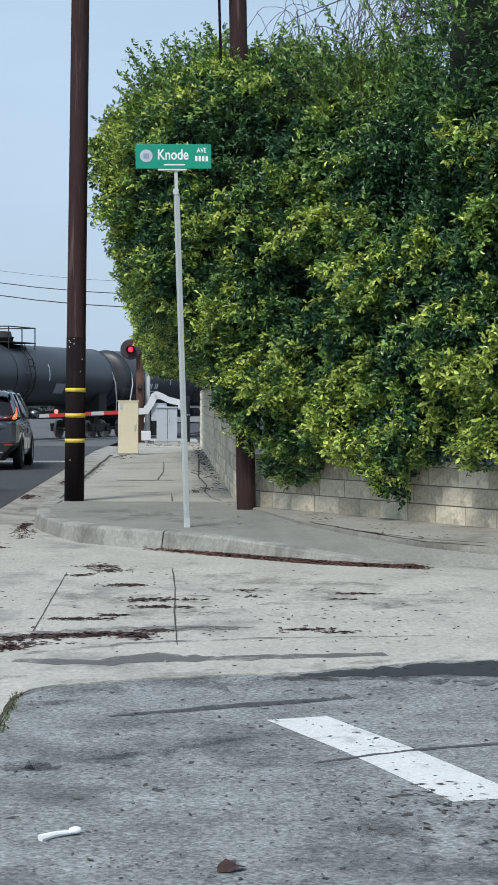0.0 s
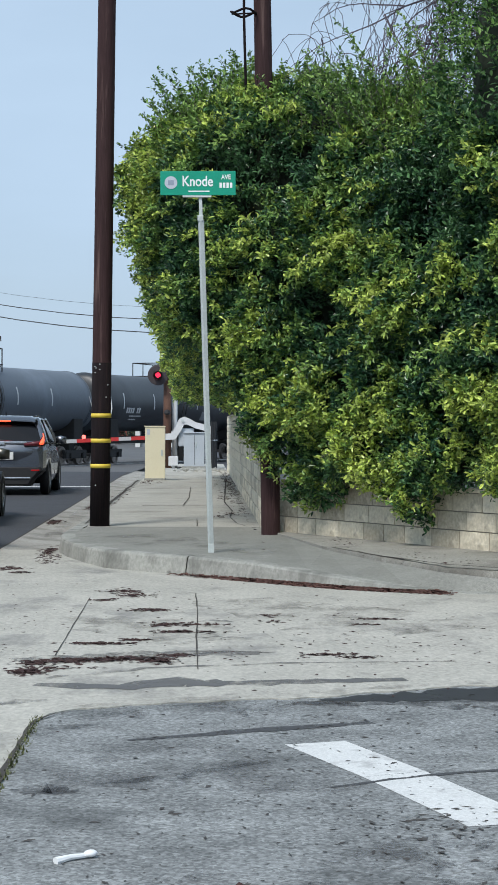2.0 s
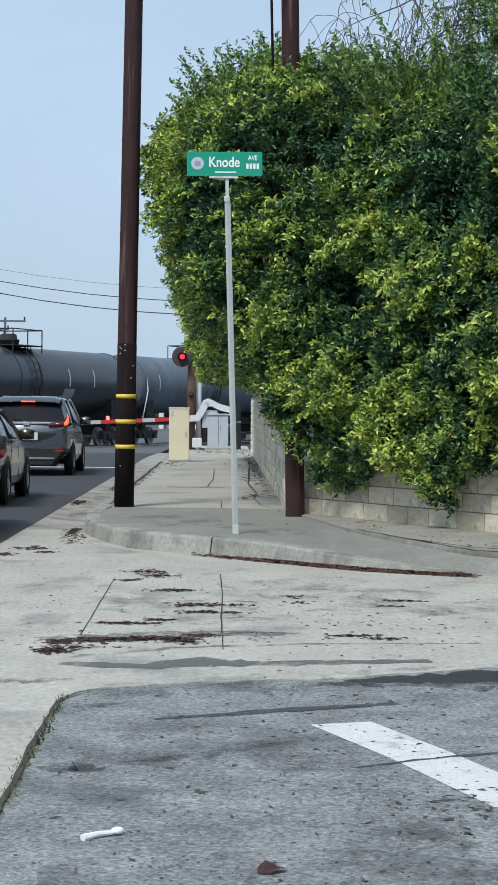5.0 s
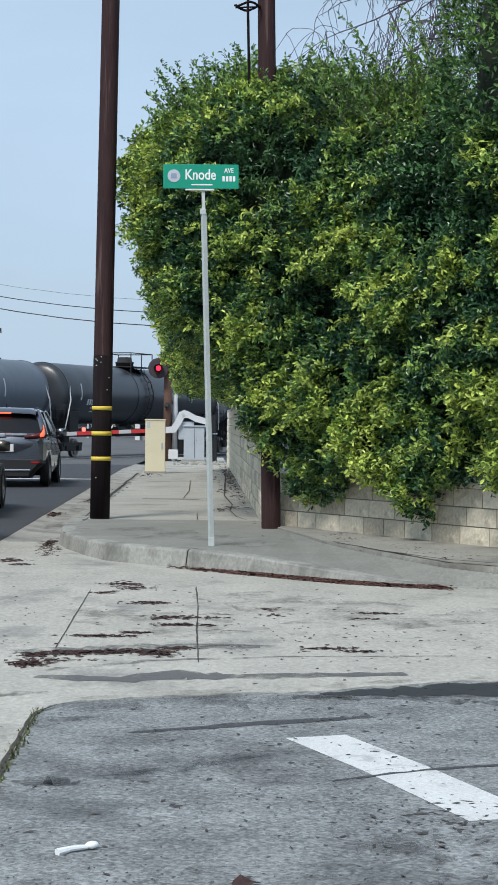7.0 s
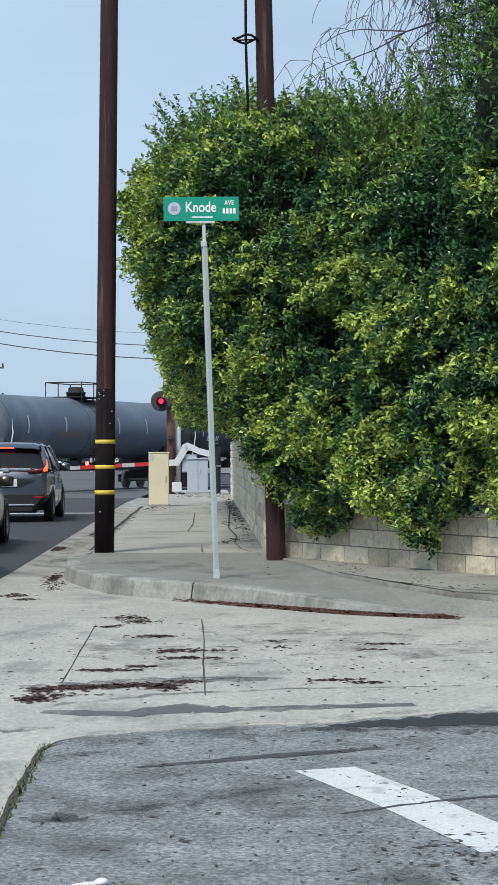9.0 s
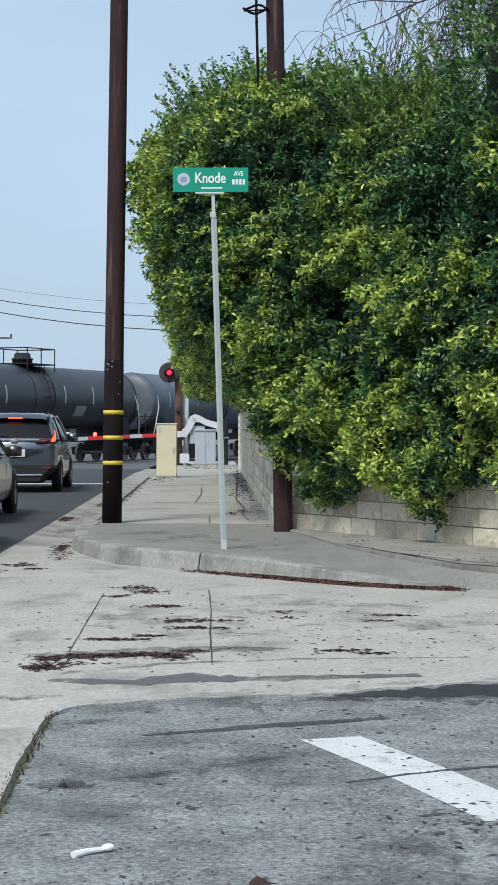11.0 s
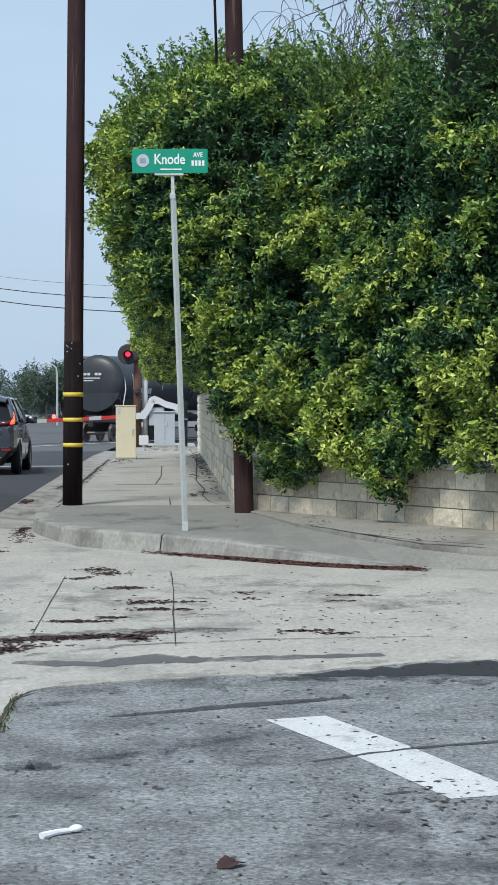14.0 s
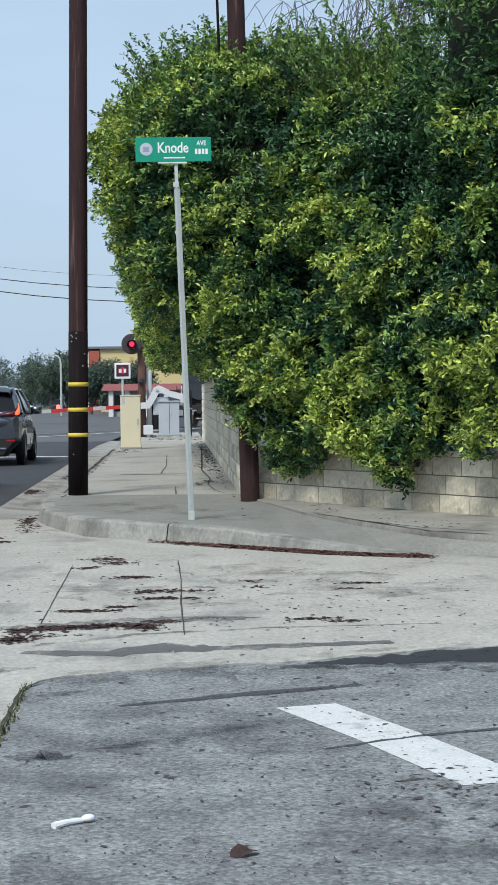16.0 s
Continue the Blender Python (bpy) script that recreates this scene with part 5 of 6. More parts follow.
RUST = surf("rusty_brown", (0.07, 0.035, 0.025), (0.15, 0.075, 0.05), 6, 0.85, 0.3, 30)
SIGNAL_RED = glow("signal_red", (1.0, 0.04, 0.1), 1.1)
SMALL_RED = glow("small_red_light", (1.0, 0.1, 0.08), 3.0)

cab = thing("traffic_cabinet", "beige steel traffic cabinet on the pavement", "cabinet", pose(-1.125, 45.2, 0.15))
part("box", boxed(-0.245, 0.245, 0.0, 0.42, 0.04, 1.31, 0.012), BEIGE, cab)
part("lid", boxed(-0.26, 0.26, -0.015, 0.435, 1.31, 1.34, 0.006), BEIGE, cab)
part("plinth", boxed(-0.26, 0.26, -0.02, 0.44, -0.05, 0.05, 0.01), KERB_CONCRETE, cab)
part("label_plate", boxed(-0.2, -0.13, -0.006, 0.002, 1.12, 1.26), SEAL_GREY, cab)
part("latch", boxed(0.15, 0.19, -0.02, 0.002, 0.6, 0.75, 0.005), GALV, cab)

gate = thing("crossing_gate", "white level crossing gate with its red and white arm lowered", "crossing gate", pose(-0.85, 59.5, 0.13))
part("mast", tubed([(0, 0, -0.05), (0, 0, 3.4)], 0.085, 14), GATE_WHITE, gate, "white round signal mast", True)
part("base_plate", boxed(-0.22, 0.22, -0.2, 0.2, -0.05, 0.06, 0.02), TRIM, gate)
part("motor", boxed(-0.06, 0.3, 0.1, 0.4, 0.25, 1.1, 0.03), TRIM, gate, "dark gate motor")
part("mechanism", boxed(0.12, 0.62, -0.42, -0.06, 0.72, 1.3, 0.03), CABINET_GREY, gate, "grey gate mechanism housing")
BAR = [(-0.36, 1.12), (-0.1, 1.14), (0.03, 1.36), (0.14, 1.6), (0.3, 1.68), (0.46, 1.62), (0.68, 1.5), (1.3, 1.34), (1.3, 1.14), (0.66, 1.3), (0.42, 1.42), (0.3, 1.42), (0.2, 1.22), (0.02, 0.94), (-0.36, 0.92)]
for y0 in (-0.52, -0.02):
    bm = bmesh.new()
    fr = [bm.verts.new((x, y0, z)) for x, z in BAR]
    bk = [bm.verts.new((x, y0 + 0.07, z)) for x, z in BAR]
    bm.faces.new(fr)
    bm.faces.new(bk[::-1])
    for i in range(len(BAR)):
        j = (i + 1) % len(BAR)
        bm.faces.new((fr[i], fr[j], bk[j], bk[i]))
    bmesh.ops.triangulate(bm, faces=[f for f in bm.faces if len(f.verts) > 4])
    part("counterweight_arm", bm, GATE_WHITE, gate, "curved white counterweight arm")
part("counterweight", boxed(0.98, 1.32, -0.56, 0.06, 1.1, 1.38, 0.02), GATE_WHITE, gate)
part("bolt", tubed([(0.26, -0.56, 1.54), (0.26, -0.5, 1.54)], 0.05, 12), GALV, gate)
arm_pose = pose(-0.3, -0.35, 1.02, 0, -2.8, 0)
for a, b, red in ((0.0, 0.64, 0), (0.64, 1.1, 1), (1.1, 1.5, 0), (1.5, 1.95, 1), (1.95, 2.32, 0), (2.32, 2.85, 1), (2.85, 3.55, 0)):
    part("arm_board", boxed(-b, -a, -0.02, 0.02, -0.06, 0.06, 0.004, m=arm_pose), GATE_RED if red else BOARD_WHITE, gate, "red" if red else "white")
for xx in (-2.62,):
    part("arm_light", lathe(bmesh.new(), [(0.03, 0), (0.06, 0.02), (0.06, 0.1), (0.03, 0.13)], 10, arm_pose @ pose(xx, 0, 0.055)), SMALL_RED, gate, "red arm light")

DISC = plain("faded_black", (0.05, 0.04, 0.045), 0.7)
flasher = thing("crossing_flasher", "round black crossing signal with a lit red lamp", "signal", pose(-1.39, 59.2, 0.24))
part("post", tubed([(0.3, 0.1, -0.2), (0.3, 0.1, 3.2)], [0.13, 0.13], 12), RUST, flasher, "rust-brown post", True)
disc = part("backing_disc", lathe(bmesh.new(), [(0.33, 0), (0.33, 0.02), (0.29, 0.03)], 32, pose(0.0, -0.12, 2.9, 90, 0, 0)), DISC, flasher, "black round backing disc")
part("hood", tubed([(0.0, -0.15, 2.9), (0.0, -0.42, 2.88)], [0.15, 0.15], 16, False), TRIM, flasher, "lamp hood")
part("lamp", lathe(bmesh.new(), [(0.085, 0), (0.085, 0.03), (0.05, 0.05)], 20, pose(0.0, -0.14, 2.9, 90, 0, 0)), SIGNAL_RED, flasher, "lit red lamp")
part("bracket", tubed([(0.0, -0.1, 2.9), (0.3, 0.0, 2.9)], 0.04, 8), TRIM, flasher)
part("notice", boxed(0.58, 0.92, -0.03, -0.02, 2.3, 2.6), plain("notice_blue", (0.1, 0.3, 0.5)), flasher, "small blue notice plate")
part("bell", lathe(bmesh.new(), [(0.05, 0), (0.11, 0.05), (0.09, 0.14), (0.02, 0.17)], 14, pose(0.3, -0.1, 1.62)), TRIM, flasher)

house = thing("signal_cabinet", "pale grey steel signal cabinet behind the gate", "cabinet", pose(-0.2, 58.6, 0.15))
part("box", boxed(-0.35, 0.31, 0.0, 0.6, 0.06, 1.12, 0.015), CABINET_GREY, house)
part("hood", boxed(-0.37, 0.33, -0.04, 0.64, 1.12, 1.16, 0.01), CABINET_GREY, house)
part("plinth", boxed(-0.4, 0.4, -0.03, 0.63, -0.06, 0.07, 0.01), KERB_CONCRETE, house)
part("door_gap", boxed(-0.01, 0.0, -0.006, 0.003, 0.12, 1.08), TRIM, house)
part("handle", boxed(0.03, 0.06, -0.03, 0.0, 0.7, 0.85, 0.005), GALV, house)
fence = thing("fence_panel", "dark railing panel beside the signal cabinet", "railing", pose(0.32, 58.3, 0.15))
for k in range(4):
    part("post", tubed([(0.02 + 0.05 * k, 0.3 * k, -0.05), (0.02 + 0.05 * k, 0.3 * k, 1.5)], 0.03, 8), TRIM, fence)
part("rail", tubed([(0.0, -0.02, 0.9), (0.19, 0.95, 0.9)], 0.025, 8), GATE_WHITE, fence)
stump = thing("meter_box", "small white box on the pavement beside the gate", "utility box", pose(-0.86, 57.6, 0.15))
part("box", boxed(-0.16, 0.14, 0, 0.25, 0.1, 0.4, 0.02), GATE_WHITE, stump)
part("leg", tubed([(0, 0.12, -0.05), (0, 0.12, 0.22)], 0.05, 8), GATE_WHITE, stump)
rng = random.Random(8)
rubble = bmesh.new()
for k in range(40):
    x, y = rng.uniform(-0.8, 0.7), rng.uniform(54, 58)
    bmesh.ops.create_icosphere(rubble, subdivisions=1, radius=rng.uniform(0.03, 0.09), matrix=pose(x, y, 0.16, rng.uniform(0, 90), 0, rng.uniform(0, 90)) @ Matrix.Diagonal((1.5, 1, 0.6, 1)))
tagged(mesh_ob("rubble", rubble, KERB_CONCRETE), "pale stones and dirt round the signal cabinet", "rubble", kind="stuff")

# ---------------------------------------------------------------- the goods train
TRACK_O = Vector((-7.51, 82.0, -0.25))
TRACK_ANGLE = 22.1
TRACK_D = Vector((math.sin(radians(TRACK_ANGLE)), math.cos(radians(TRACK_ANGLE)), 0))
CAR_PITCH, SPEED, T_END = 20.0, 7.13, 12.5
STEEL = surf("rail_steel", (0.16, 0.13, 0.11), (0.3, 0.27, 0.25), 4, 0.5, 0.1, 40, 0.7)
for s in (-0.75, 0.75):
    nrm = Vector((TRACK_D.y, -TRACK_D.x, 0)) * s
    bm = bmesh.new()
    for a, b in ((-40, -24), (-24, -10), (-10, 60)):
        pa, pb = TRACK_O + TRACK_D * a + nrm, TRACK_O + TRACK_D * b + nrm
        pa.z, pb.z = max(ground_z(pa.y), -0.3) - 0.01 if a < -24 else -0.3, -0.3
        tube(bm, [pa, pb], 0.045, 6)
    tagged(mesh_ob("rail", bm, STEEL), "steel rail set in the asphalt", "rail", kind="structure")


bm = bmesh.new()
for side, wide in ((1.2, 0.16), (-1.2, 0.16)):
    out_dir = Vector((TRACK_D.y, -TRACK_D.x, 0))
    vs = []
    for a, w in ((-4, side - wide), (-4, side + wide), (26, side + wide), (26, side - wide)):
        q = TRACK_O + TRACK_D * a + out_dir * w
        vs.append(bm.verts.new((q.x, q.y, -0.285)))
    bm.faces.new(vs)
tagged(mesh_ob("track_panel", bm, PAINT_WHITE), "pale concrete edge of the crossing panels", "crossing", kind="structure")


def tank_paint(name, dark, light, rough):
    return surf(name, dark, light, 0.8, rough, 0.05, 12, 0.0, stain=(tuple(c * 1.35 + 0.004 for c in light), 0.35, 0.52, 0.75), stretch=(1, 1, 0.6))


TANK_BLACK = tank_paint("black_tank_paint", (0.02, 0.024, 0.029), (0.036, 0.042, 0.05), 0.42)
TANK_GREY = tank_paint("grey_tank_paint", (0.075, 0.092, 0.115), (0.115, 0.138, 0.168), 0.45)
TANK_GLOSS = tank_paint("glossy_black_tank_paint", (0.022, 0.026, 0.032), (0.04, 0.046, 0.055), 0.33)
UNDER = surf("underframe_black", (0.01, 0.01, 0.011), (0.03, 0.028, 0.027), 5, 0.85, 0.2, 30)
MARK = plain("stencil_white", (0.62, 0.63, 0.63), 0.6)
PLACARD = plain("placard_grey", (0.25, 0.26, 0.27), 0.6)
ORANGE = plain("stencil_orange", (0.16, 0.13, 0.1), 0.7)
SPILL = surf("spilled_oil", (0.012, 0.013, 0.016), (0.035, 0.039, 0.046), 1.2, 0.35, 0.05, 12, stretch=(1, 1, 0.3))
R, TL, ZC = 1.38, 18.8, 2.9


def tank_car(paint, label, marks, placard=True):
    """A tank car: y runs forwards from the rear tank end, z from the rail."""
    ob = thing("tank_car", label, "tank car", group="tank cars of the goods train")
    prof = [(0.05, 0.0), (R * 0.35, 0.02), (R * 0.62, 0.065), (R * 0.82, 0.135), (R * 0.93, 0.22), (R * 0.985, 0.32), (R, 0.43)]
    ring = prof + [(R, y) for y in (4, 8.0)] + [(R, 10.0), (R, 13.6)] + [(r, TL - y) for r, y in prof[::-1]]
    part("tank", lathe(bmesh.new(), ring, 56, pose(0, 0, ZC, -90, 0, 0)), paint, ob, smooth=True)
    for y in (0.43, 8.1, 9.9, TL - 0.43):
        part("seam_ring", lathe(bmesh.new(), [(R + 0.004, y - 0.03), (R + 0.022, y - 0.03), (R + 0.022, y + 0.03), (R + 0.004, y + 0.03)], 56, pose(0, 0, ZC, -90, 0, 0)), paint, ob)
    for end, s in ((0.0, 1), (TL, -1)):
        bm = bmesh.new()
        n = 18
        front, back = [], []
        for k in range(n + 1):
            a = math.pi + math.radians(20) + (math.pi - math.radians(40)) * k / n
            front.append(bm.verts.new((R * 1.03 * math.cos(a), end - s * 0.05, ZC + R * 1.03 * math.sin(a))))
            back.append(bm.verts.new((R * 1.03 * math.cos(a), end + s * 0.34, ZC + R * 1.03 * math.sin(a))))
        bm.faces.new(front)
        bm.faces.new(back[::-1])
        for k in range(n + 1):
            j = (k + 1) % (n + 1)
            bm.faces.new((front[k], front[j], back[j], back[k]))
        part("head_shield", bm, paint, ob, "half-height head shield")
        part("end_sill", boxed(-1.35, 1.35, end - s * 0.4 - 0.1, end - s * 0.4 + 0.1, 0.95, 1.2, 0.02), UNDER, ob)
        part("coupler", boxed(-0.15, 0.15, end - s * 0.42 - 0.17, end - s * 0.42 + 0.17, 0.72, 1.0, 0.04), UNDER, ob)
        for x in (-1.3, 1.3):
            bm = bmesh.new()
            for xx in (x - 0.2, x + 0.2):
                tube(bm, [(xx, end - s * 0.3, 0.5), (xx, end - s * 0.3, 2.3)], 0.02, 6)
            for k in range(5):
                tube(bm, [(x - 0.2, end - s * 0.3, 0.6 + 0.38 * k), (x + 0.2, end - s * 0.3, 0.6 + 0.38 * k)], 0.016, 6)
            part("ladder", bm, UNDER, ob)
            part("handrail", tubed([(x * 1.04, end + s * 0.1, 1.25), (x * 1.1, end + s * 0.25, 1.9), (x * 1.13, end + s * 0.45, 2.6), (x * 1.02, end + s * 0.6, 3.2)], 0.028, 6), MARK, ob, "white curved handrail")
        # bogie
        yb = end + s * 1.35
        bogie = part("bogie", boxed(-0.85, 0.85, yb - 0.25, yb + 0.25, 0.5, 0.98, 0.03), UNDER, ob, "black steel bogie")
        for x in (-1.0, 1.0):
            bm = bmesh.new()
            box(bm, x - 0.07, x + 0.07, yb - 1.15, yb + 1.15, 0.52, 0.68, 0.03)
            box(bm, x - 0.08, x + 0.08, yb - 0.5, yb + 0.5, 0.3, 0.56, 0.04)
            for dy in (-0.88, 0.88):
                box(bm, x - 0.1, x + 0.1, yb + dy - 0.16, yb + dy + 0.16, 0.3, 0.6, 0.03)
            part("side_frame", bm, UNDER, bogie)
    bm = bmesh.new()
    box(bm, -0.3, 0.3, -0.45, TL + 0.45, 0.92, 1.3, 0.02)
    part("centre_sill", bm, UNDER, ob)
    for y in (1.35, TL - 1.35):
        part("saddle", boxed(-1.2, 1.2, y - 0.45, y + 0.45, 1.1, 2.1, 0.04), UNDER, ob)
    part("outlet", lathe(bmesh.new(), [(0.12, 0), (0.22, 0.12), (0.3, 0.4), (0.35, 0.75)], 14, pose(0, TL / 2, 1.05)), UNDER, ob)
    for y in (TL / 2 - 1.6, TL / 2 + 1.8):
        part("brake_tank", lathe(bmesh.new(), [(0.05, -0.6), (0.2, -0.55), (0.22, 0), (0.2, 0.55), (0.05, 0.6)], 12, pose(0.5, y, 1.2, -90, 0, 0)), UNDER, ob)
    # top fittings
    zt = ZC + R
    part("manway", lathe(bmesh.new(), [(0.44, -0.1), (0.44, 0.24), (0.47, 0.25), (0.47, 0.3), (0.37, 0.33), (0.35, 0.5), (0.28, 0.55)], 24, pose(0, TL / 2, zt)), UNDER, ob, "valve housing", True)
    part("platform", boxed(-0.95, 0.95, TL / 2 - 1.3, TL / 2 + 1.3, zt + 0.02, zt + 0.07), UNDER, ob, "steel walkway")
    for x in (-0.92, 0.92):
        for y in (-1.28, 0.0, 1.28):
            part("rail_post", tubed([(x, TL / 2 + y, zt - 0.25), (x, TL / 2 + y, zt + 0.72)], 0.026, 6), UNDER, ob)
        part("top_rail", tubed([(x, TL / 2 - 1.28, zt + 0.72), (x, TL / 2 + 1.28, zt + 0.72)], 0.026, 6), UNDER, ob)
    for y in (-1.28, 1.28):
        part("top_rail", tubed([(-0.92, TL / 2 + y, zt + 0.72), (0.92, TL / 2 + y, zt + 0.72)], 0.026, 6), UNDER, ob)
    for side in (-1, 1):
        bm = bmesh.new()
        for dy in (-0.22, 0.22):
            tube(bm, [(side * (R + 0.12) * math.cos(a), TL / 2 + dy, ZC + (R + 0.12) * math.sin(a)) for a in (-0.9, -0.5, 0.0, 0.5, 0.85)] + [(side * 0.93, TL / 2 + dy, zt + 0.05)], 0.02, 6)
        for k in range(8):
            a = -0.85 + 0.22 * k
            tube(bm, [(side * (R + 0.12) * math.cos(a), TL / 2 - 0.22, ZC + (R + 0.12) * math.sin(a)), (side * (R + 0.12) * math.cos(a), TL / 2 + 0.22, ZC + (R + 0.12) * math.sin(a))], 0.016, 6)
        part("side_ladder", bm, UNDER, ob)
        # writing and plates, as bars, on the tank's flank
        def flank(y0, y1, z0, z1, mat, name):
            a0, a1 = math.asin((z0 - ZC) / R), math.asin((z1 - ZC) / R)
            bm = bmesh.new()
            rows = [[bm.verts.new((side * (R + 0.012) * math.cos(a), y, ZC + (R + 0.012) * math.sin(a))) for y in (y0, y1)] for a in (a0 + (a1 - a0) * k / 8 for k in range(9))]
            for r0, r1 in zip(rows, rows[1:]):
                bm.faces.new((r0[0], r0[1], r1[1], r1[0]))
            part(name, bm, mat, ob)
        for y, z in marks:
            flank(y + 0.4, y + 0.5, z - 0.4, z + 0.35, MARK, "grab_bar")
        if placard:
            for k in range(7):
                if k != 4:
                    flank(2.4 + 0.24 * k, 2.57 + 0.24 * k, 2.4, 2.66, MARK, "stencil_bar")
            flank(2.9, 4.3, 2.24, 2.29, MARK, "stencil_bar")
            flank(3.0, 3.8, 2.08, 2.13, MARK, "stencil_bar")
        for y, w in ((TL / 2 - 0.55, 0.3), (TL / 2 - 0.1, 0.16), (TL / 2 + 0.32, 0.34)):
            flank(y, y + w, ZC - 1.0, ZC + 1.36, SPILL, "spill_streak")
        if placard:
            flank(12.0, 13.0, 2.1, 2.55, PLACARD, "placard")
        else:
            flank(5.0, 7.2, 2.45, 2.68, ORANGE, "stencil_bar")
    for k in range(5):
        part("end_stencil", boxed(-0.62 + 0.2 * k, -0.47 + 0.2 * k, 0.0 + 0.005, 0.2, ZC + 0.38, ZC + 0.5), MARK, ob) if k != 2 and placard else None
    if placard:
        part("end_stencil", boxed(-0.62, 0.25, 0.005, 0.2, ZC + 0.22, ZC + 0.27), MARK, ob)
        part("end_stencil", boxed(-0.62, 0.0, 0.005, 0.2, ZC + 0.09, ZC + 0.14), MARK, ob)
    # wheelsets
    sets = []
    for y in (1.35 - 0.88, 1.35 + 0.88, TL - 1.35 - 0.88, TL - 1.35 + 0.88):
        bm = bmesh.new()
        tube(bm, [(-0.95, 0, 0), (0.95, 0, 0)], 0.07, 10)
        for s in (-1, 1):
            lathe(bm, [(0.08, -0.02), (0.3, -0.03), (0.33, -0.07), (0.42, -0.07), (0.42, 0.05), (0.45, 0.06), (0.45, 0.08), (0.33, 0.08), (0.3, 0.03), (0.08, 0.04)], 28, pose(s * 0.74, 0, 0, 0, -90 * s, 0))
            for k in range(3):
                box(bm, -0.02, 0.02, 0.1, 0.3, -0.03, 0.03, m=pose(s * 0.78, 0, 0, 120 * k, 0, 0))
        w = part("wheelset", bm, STEEL, ob, "steel wheels on an axle")
        w.matrix_basis = pose(0, y, 0.42)
        sets.append((w, y))
    return ob, sets


TRAIN = [
    tank_car(TANK_BLACK, "matt black railway tank car, last of the train", [(1.15, 3.0), (5.0, 3.0), (10.4, 3.05), (13.2, 3.05)]),
    tank_car(TANK_GREY, "dull grey railway tank car with white grab bars", [(1.6, 3.0), (5.2, 3.0), (10.8, 3.05), (14.0, 3.05)], False),
    tank_car(TANK_GLOSS, "glossy black railway tank car with white markings", [(1.3, 3.0), (12.0, 3.05), (14.4, 3.05)]),
    tank_car(TANK_GREY, "dull grey railway tank car with faded orange writing", [(1.6, 3.0), (5.2, 3.0), (10.8, 3.05), (14.0, 3.05)], False),
    tank_car(TANK_BLACK, "matt black railway tank car with grey placards", [(1.6, 3.0), (5.2, 3.0), (10.8, 3.05), (14.0, 3.05)]),
    tank_car(TANK_BLACK, "matt black railway tank car with white grab bars", [(1.6, 3.0), (5.2, 3.0), (10.8, 3.05), (14.0, 3.05)]),
]

# ---------------------------------------------------------------- overhead wires and distance
WIRES = ((7.9, 6.08, 4.95, 0.014), (7.5, 5.72, 4.52, 0.016), (8.2, 6.45, 5.35, 0.005))
WIRE = plain("wire_black", (0.02, 0.02, 0.022), 0.6)
for za, zm, zb, r in WIRES:
    # three heights along the span; beyond the hedge the wire rises again to its next pole
    pts = []
    for k in range(33):
        x = -24 + 48 * k / 32
        z = za + (zm - za) * (x + 24) / 14 if x < -10 else zb + (zm - zb) * (x / 10) ** 2
        pts.append((x, 60, z))
    tagged(mesh_ob("overhead_wire", tubed(pts, r, 5), WIRE), "black overhead wire sagging across the sky", "wire", group="overhead wires")


def far_pole(x, y, h):
    ob = thing("power_pole", "distant wooden power pole with cross-arms", "utility pole", pose(x, y, ground_z(y)), group="distant power poles")
    part("shaft", tubed([(0, 0, -0.2), (0, 0, h)], [0.2, 0.13], 8), FAR_WOOD, ob)
    for z, w in ((h - 0.4, 2.2), (h - 3.6, 2.2), (h - 5.2, 0.9)):
        part("cross_arm", boxed(-w, w, -0.12, 0.12, z - 0.1, z + 0.1), FAR_WOOD, ob)
        for xx in (-w + 0.1, -w * 0.45, w - 0.1):
            part("insulator", boxed(xx - 0.08, xx + 0.08, -0.08, 0.08, z + 0.1, z + 0.45), WIRE, ob)
    return ob


far_pole(-24.0, 200, 11.6)
far_pole(-27.2, 212, 11.2)

# haze is mixed into this leaf colour: paler, bluer, low in contrast
TREE_FAR = leafy("hazy_leaf", (0.07, 0.108, 0.085), (0.12, 0.165, 0.12), 0.2, 0.6, 0.7, 0.1)


def far_tree(x, y, h, w, seed, label):
    rng = random.Random(seed)
    z0 = ground_z(y)
    ob = thing("tree", label, "tree", pose(x, y, z0))
    trunk = tubed([(0, 0, -0.2), (0.1, 0, h * 0.3), (0.0, 0.1, h * 0.6)], [0.28, 0.2, 0.1], 8)
    for k in range(6):
        a = k * 1.05
        tube(trunk, [(0, 0, h * 0.3), (math.cos(a) * w * 0.3, math.sin(a) * w * 0.3, h * 0.65)], [0.1, 0.03], 5)
    part("trunk", trunk, BARK, ob)
    lobes = [(Vector((rng.gauss(0, w * 0.28), rng.gauss(0, w * 0.28), h * rng.uniform(0.35, 0.85))), rng.uniform(0.16, 0.3) * w) for _ in range(14)]
    clumps = []
    for c, r in lobes:
        for _ in range(130):
            d = Vector((rng.gauss(0, 1), rng.gauss(0, 1), rng.gauss(0, 1))).normalized()
            clumps.append((c + d * r * rng.uniform(0.5, 1.25), d, 6, 0.45, 4.2))
    crown = leaf_mesh("crown", clumps, TREE_FAR, rng)
    crown.parent = ob
    tagged(crown, kind="stuff")
    return ob


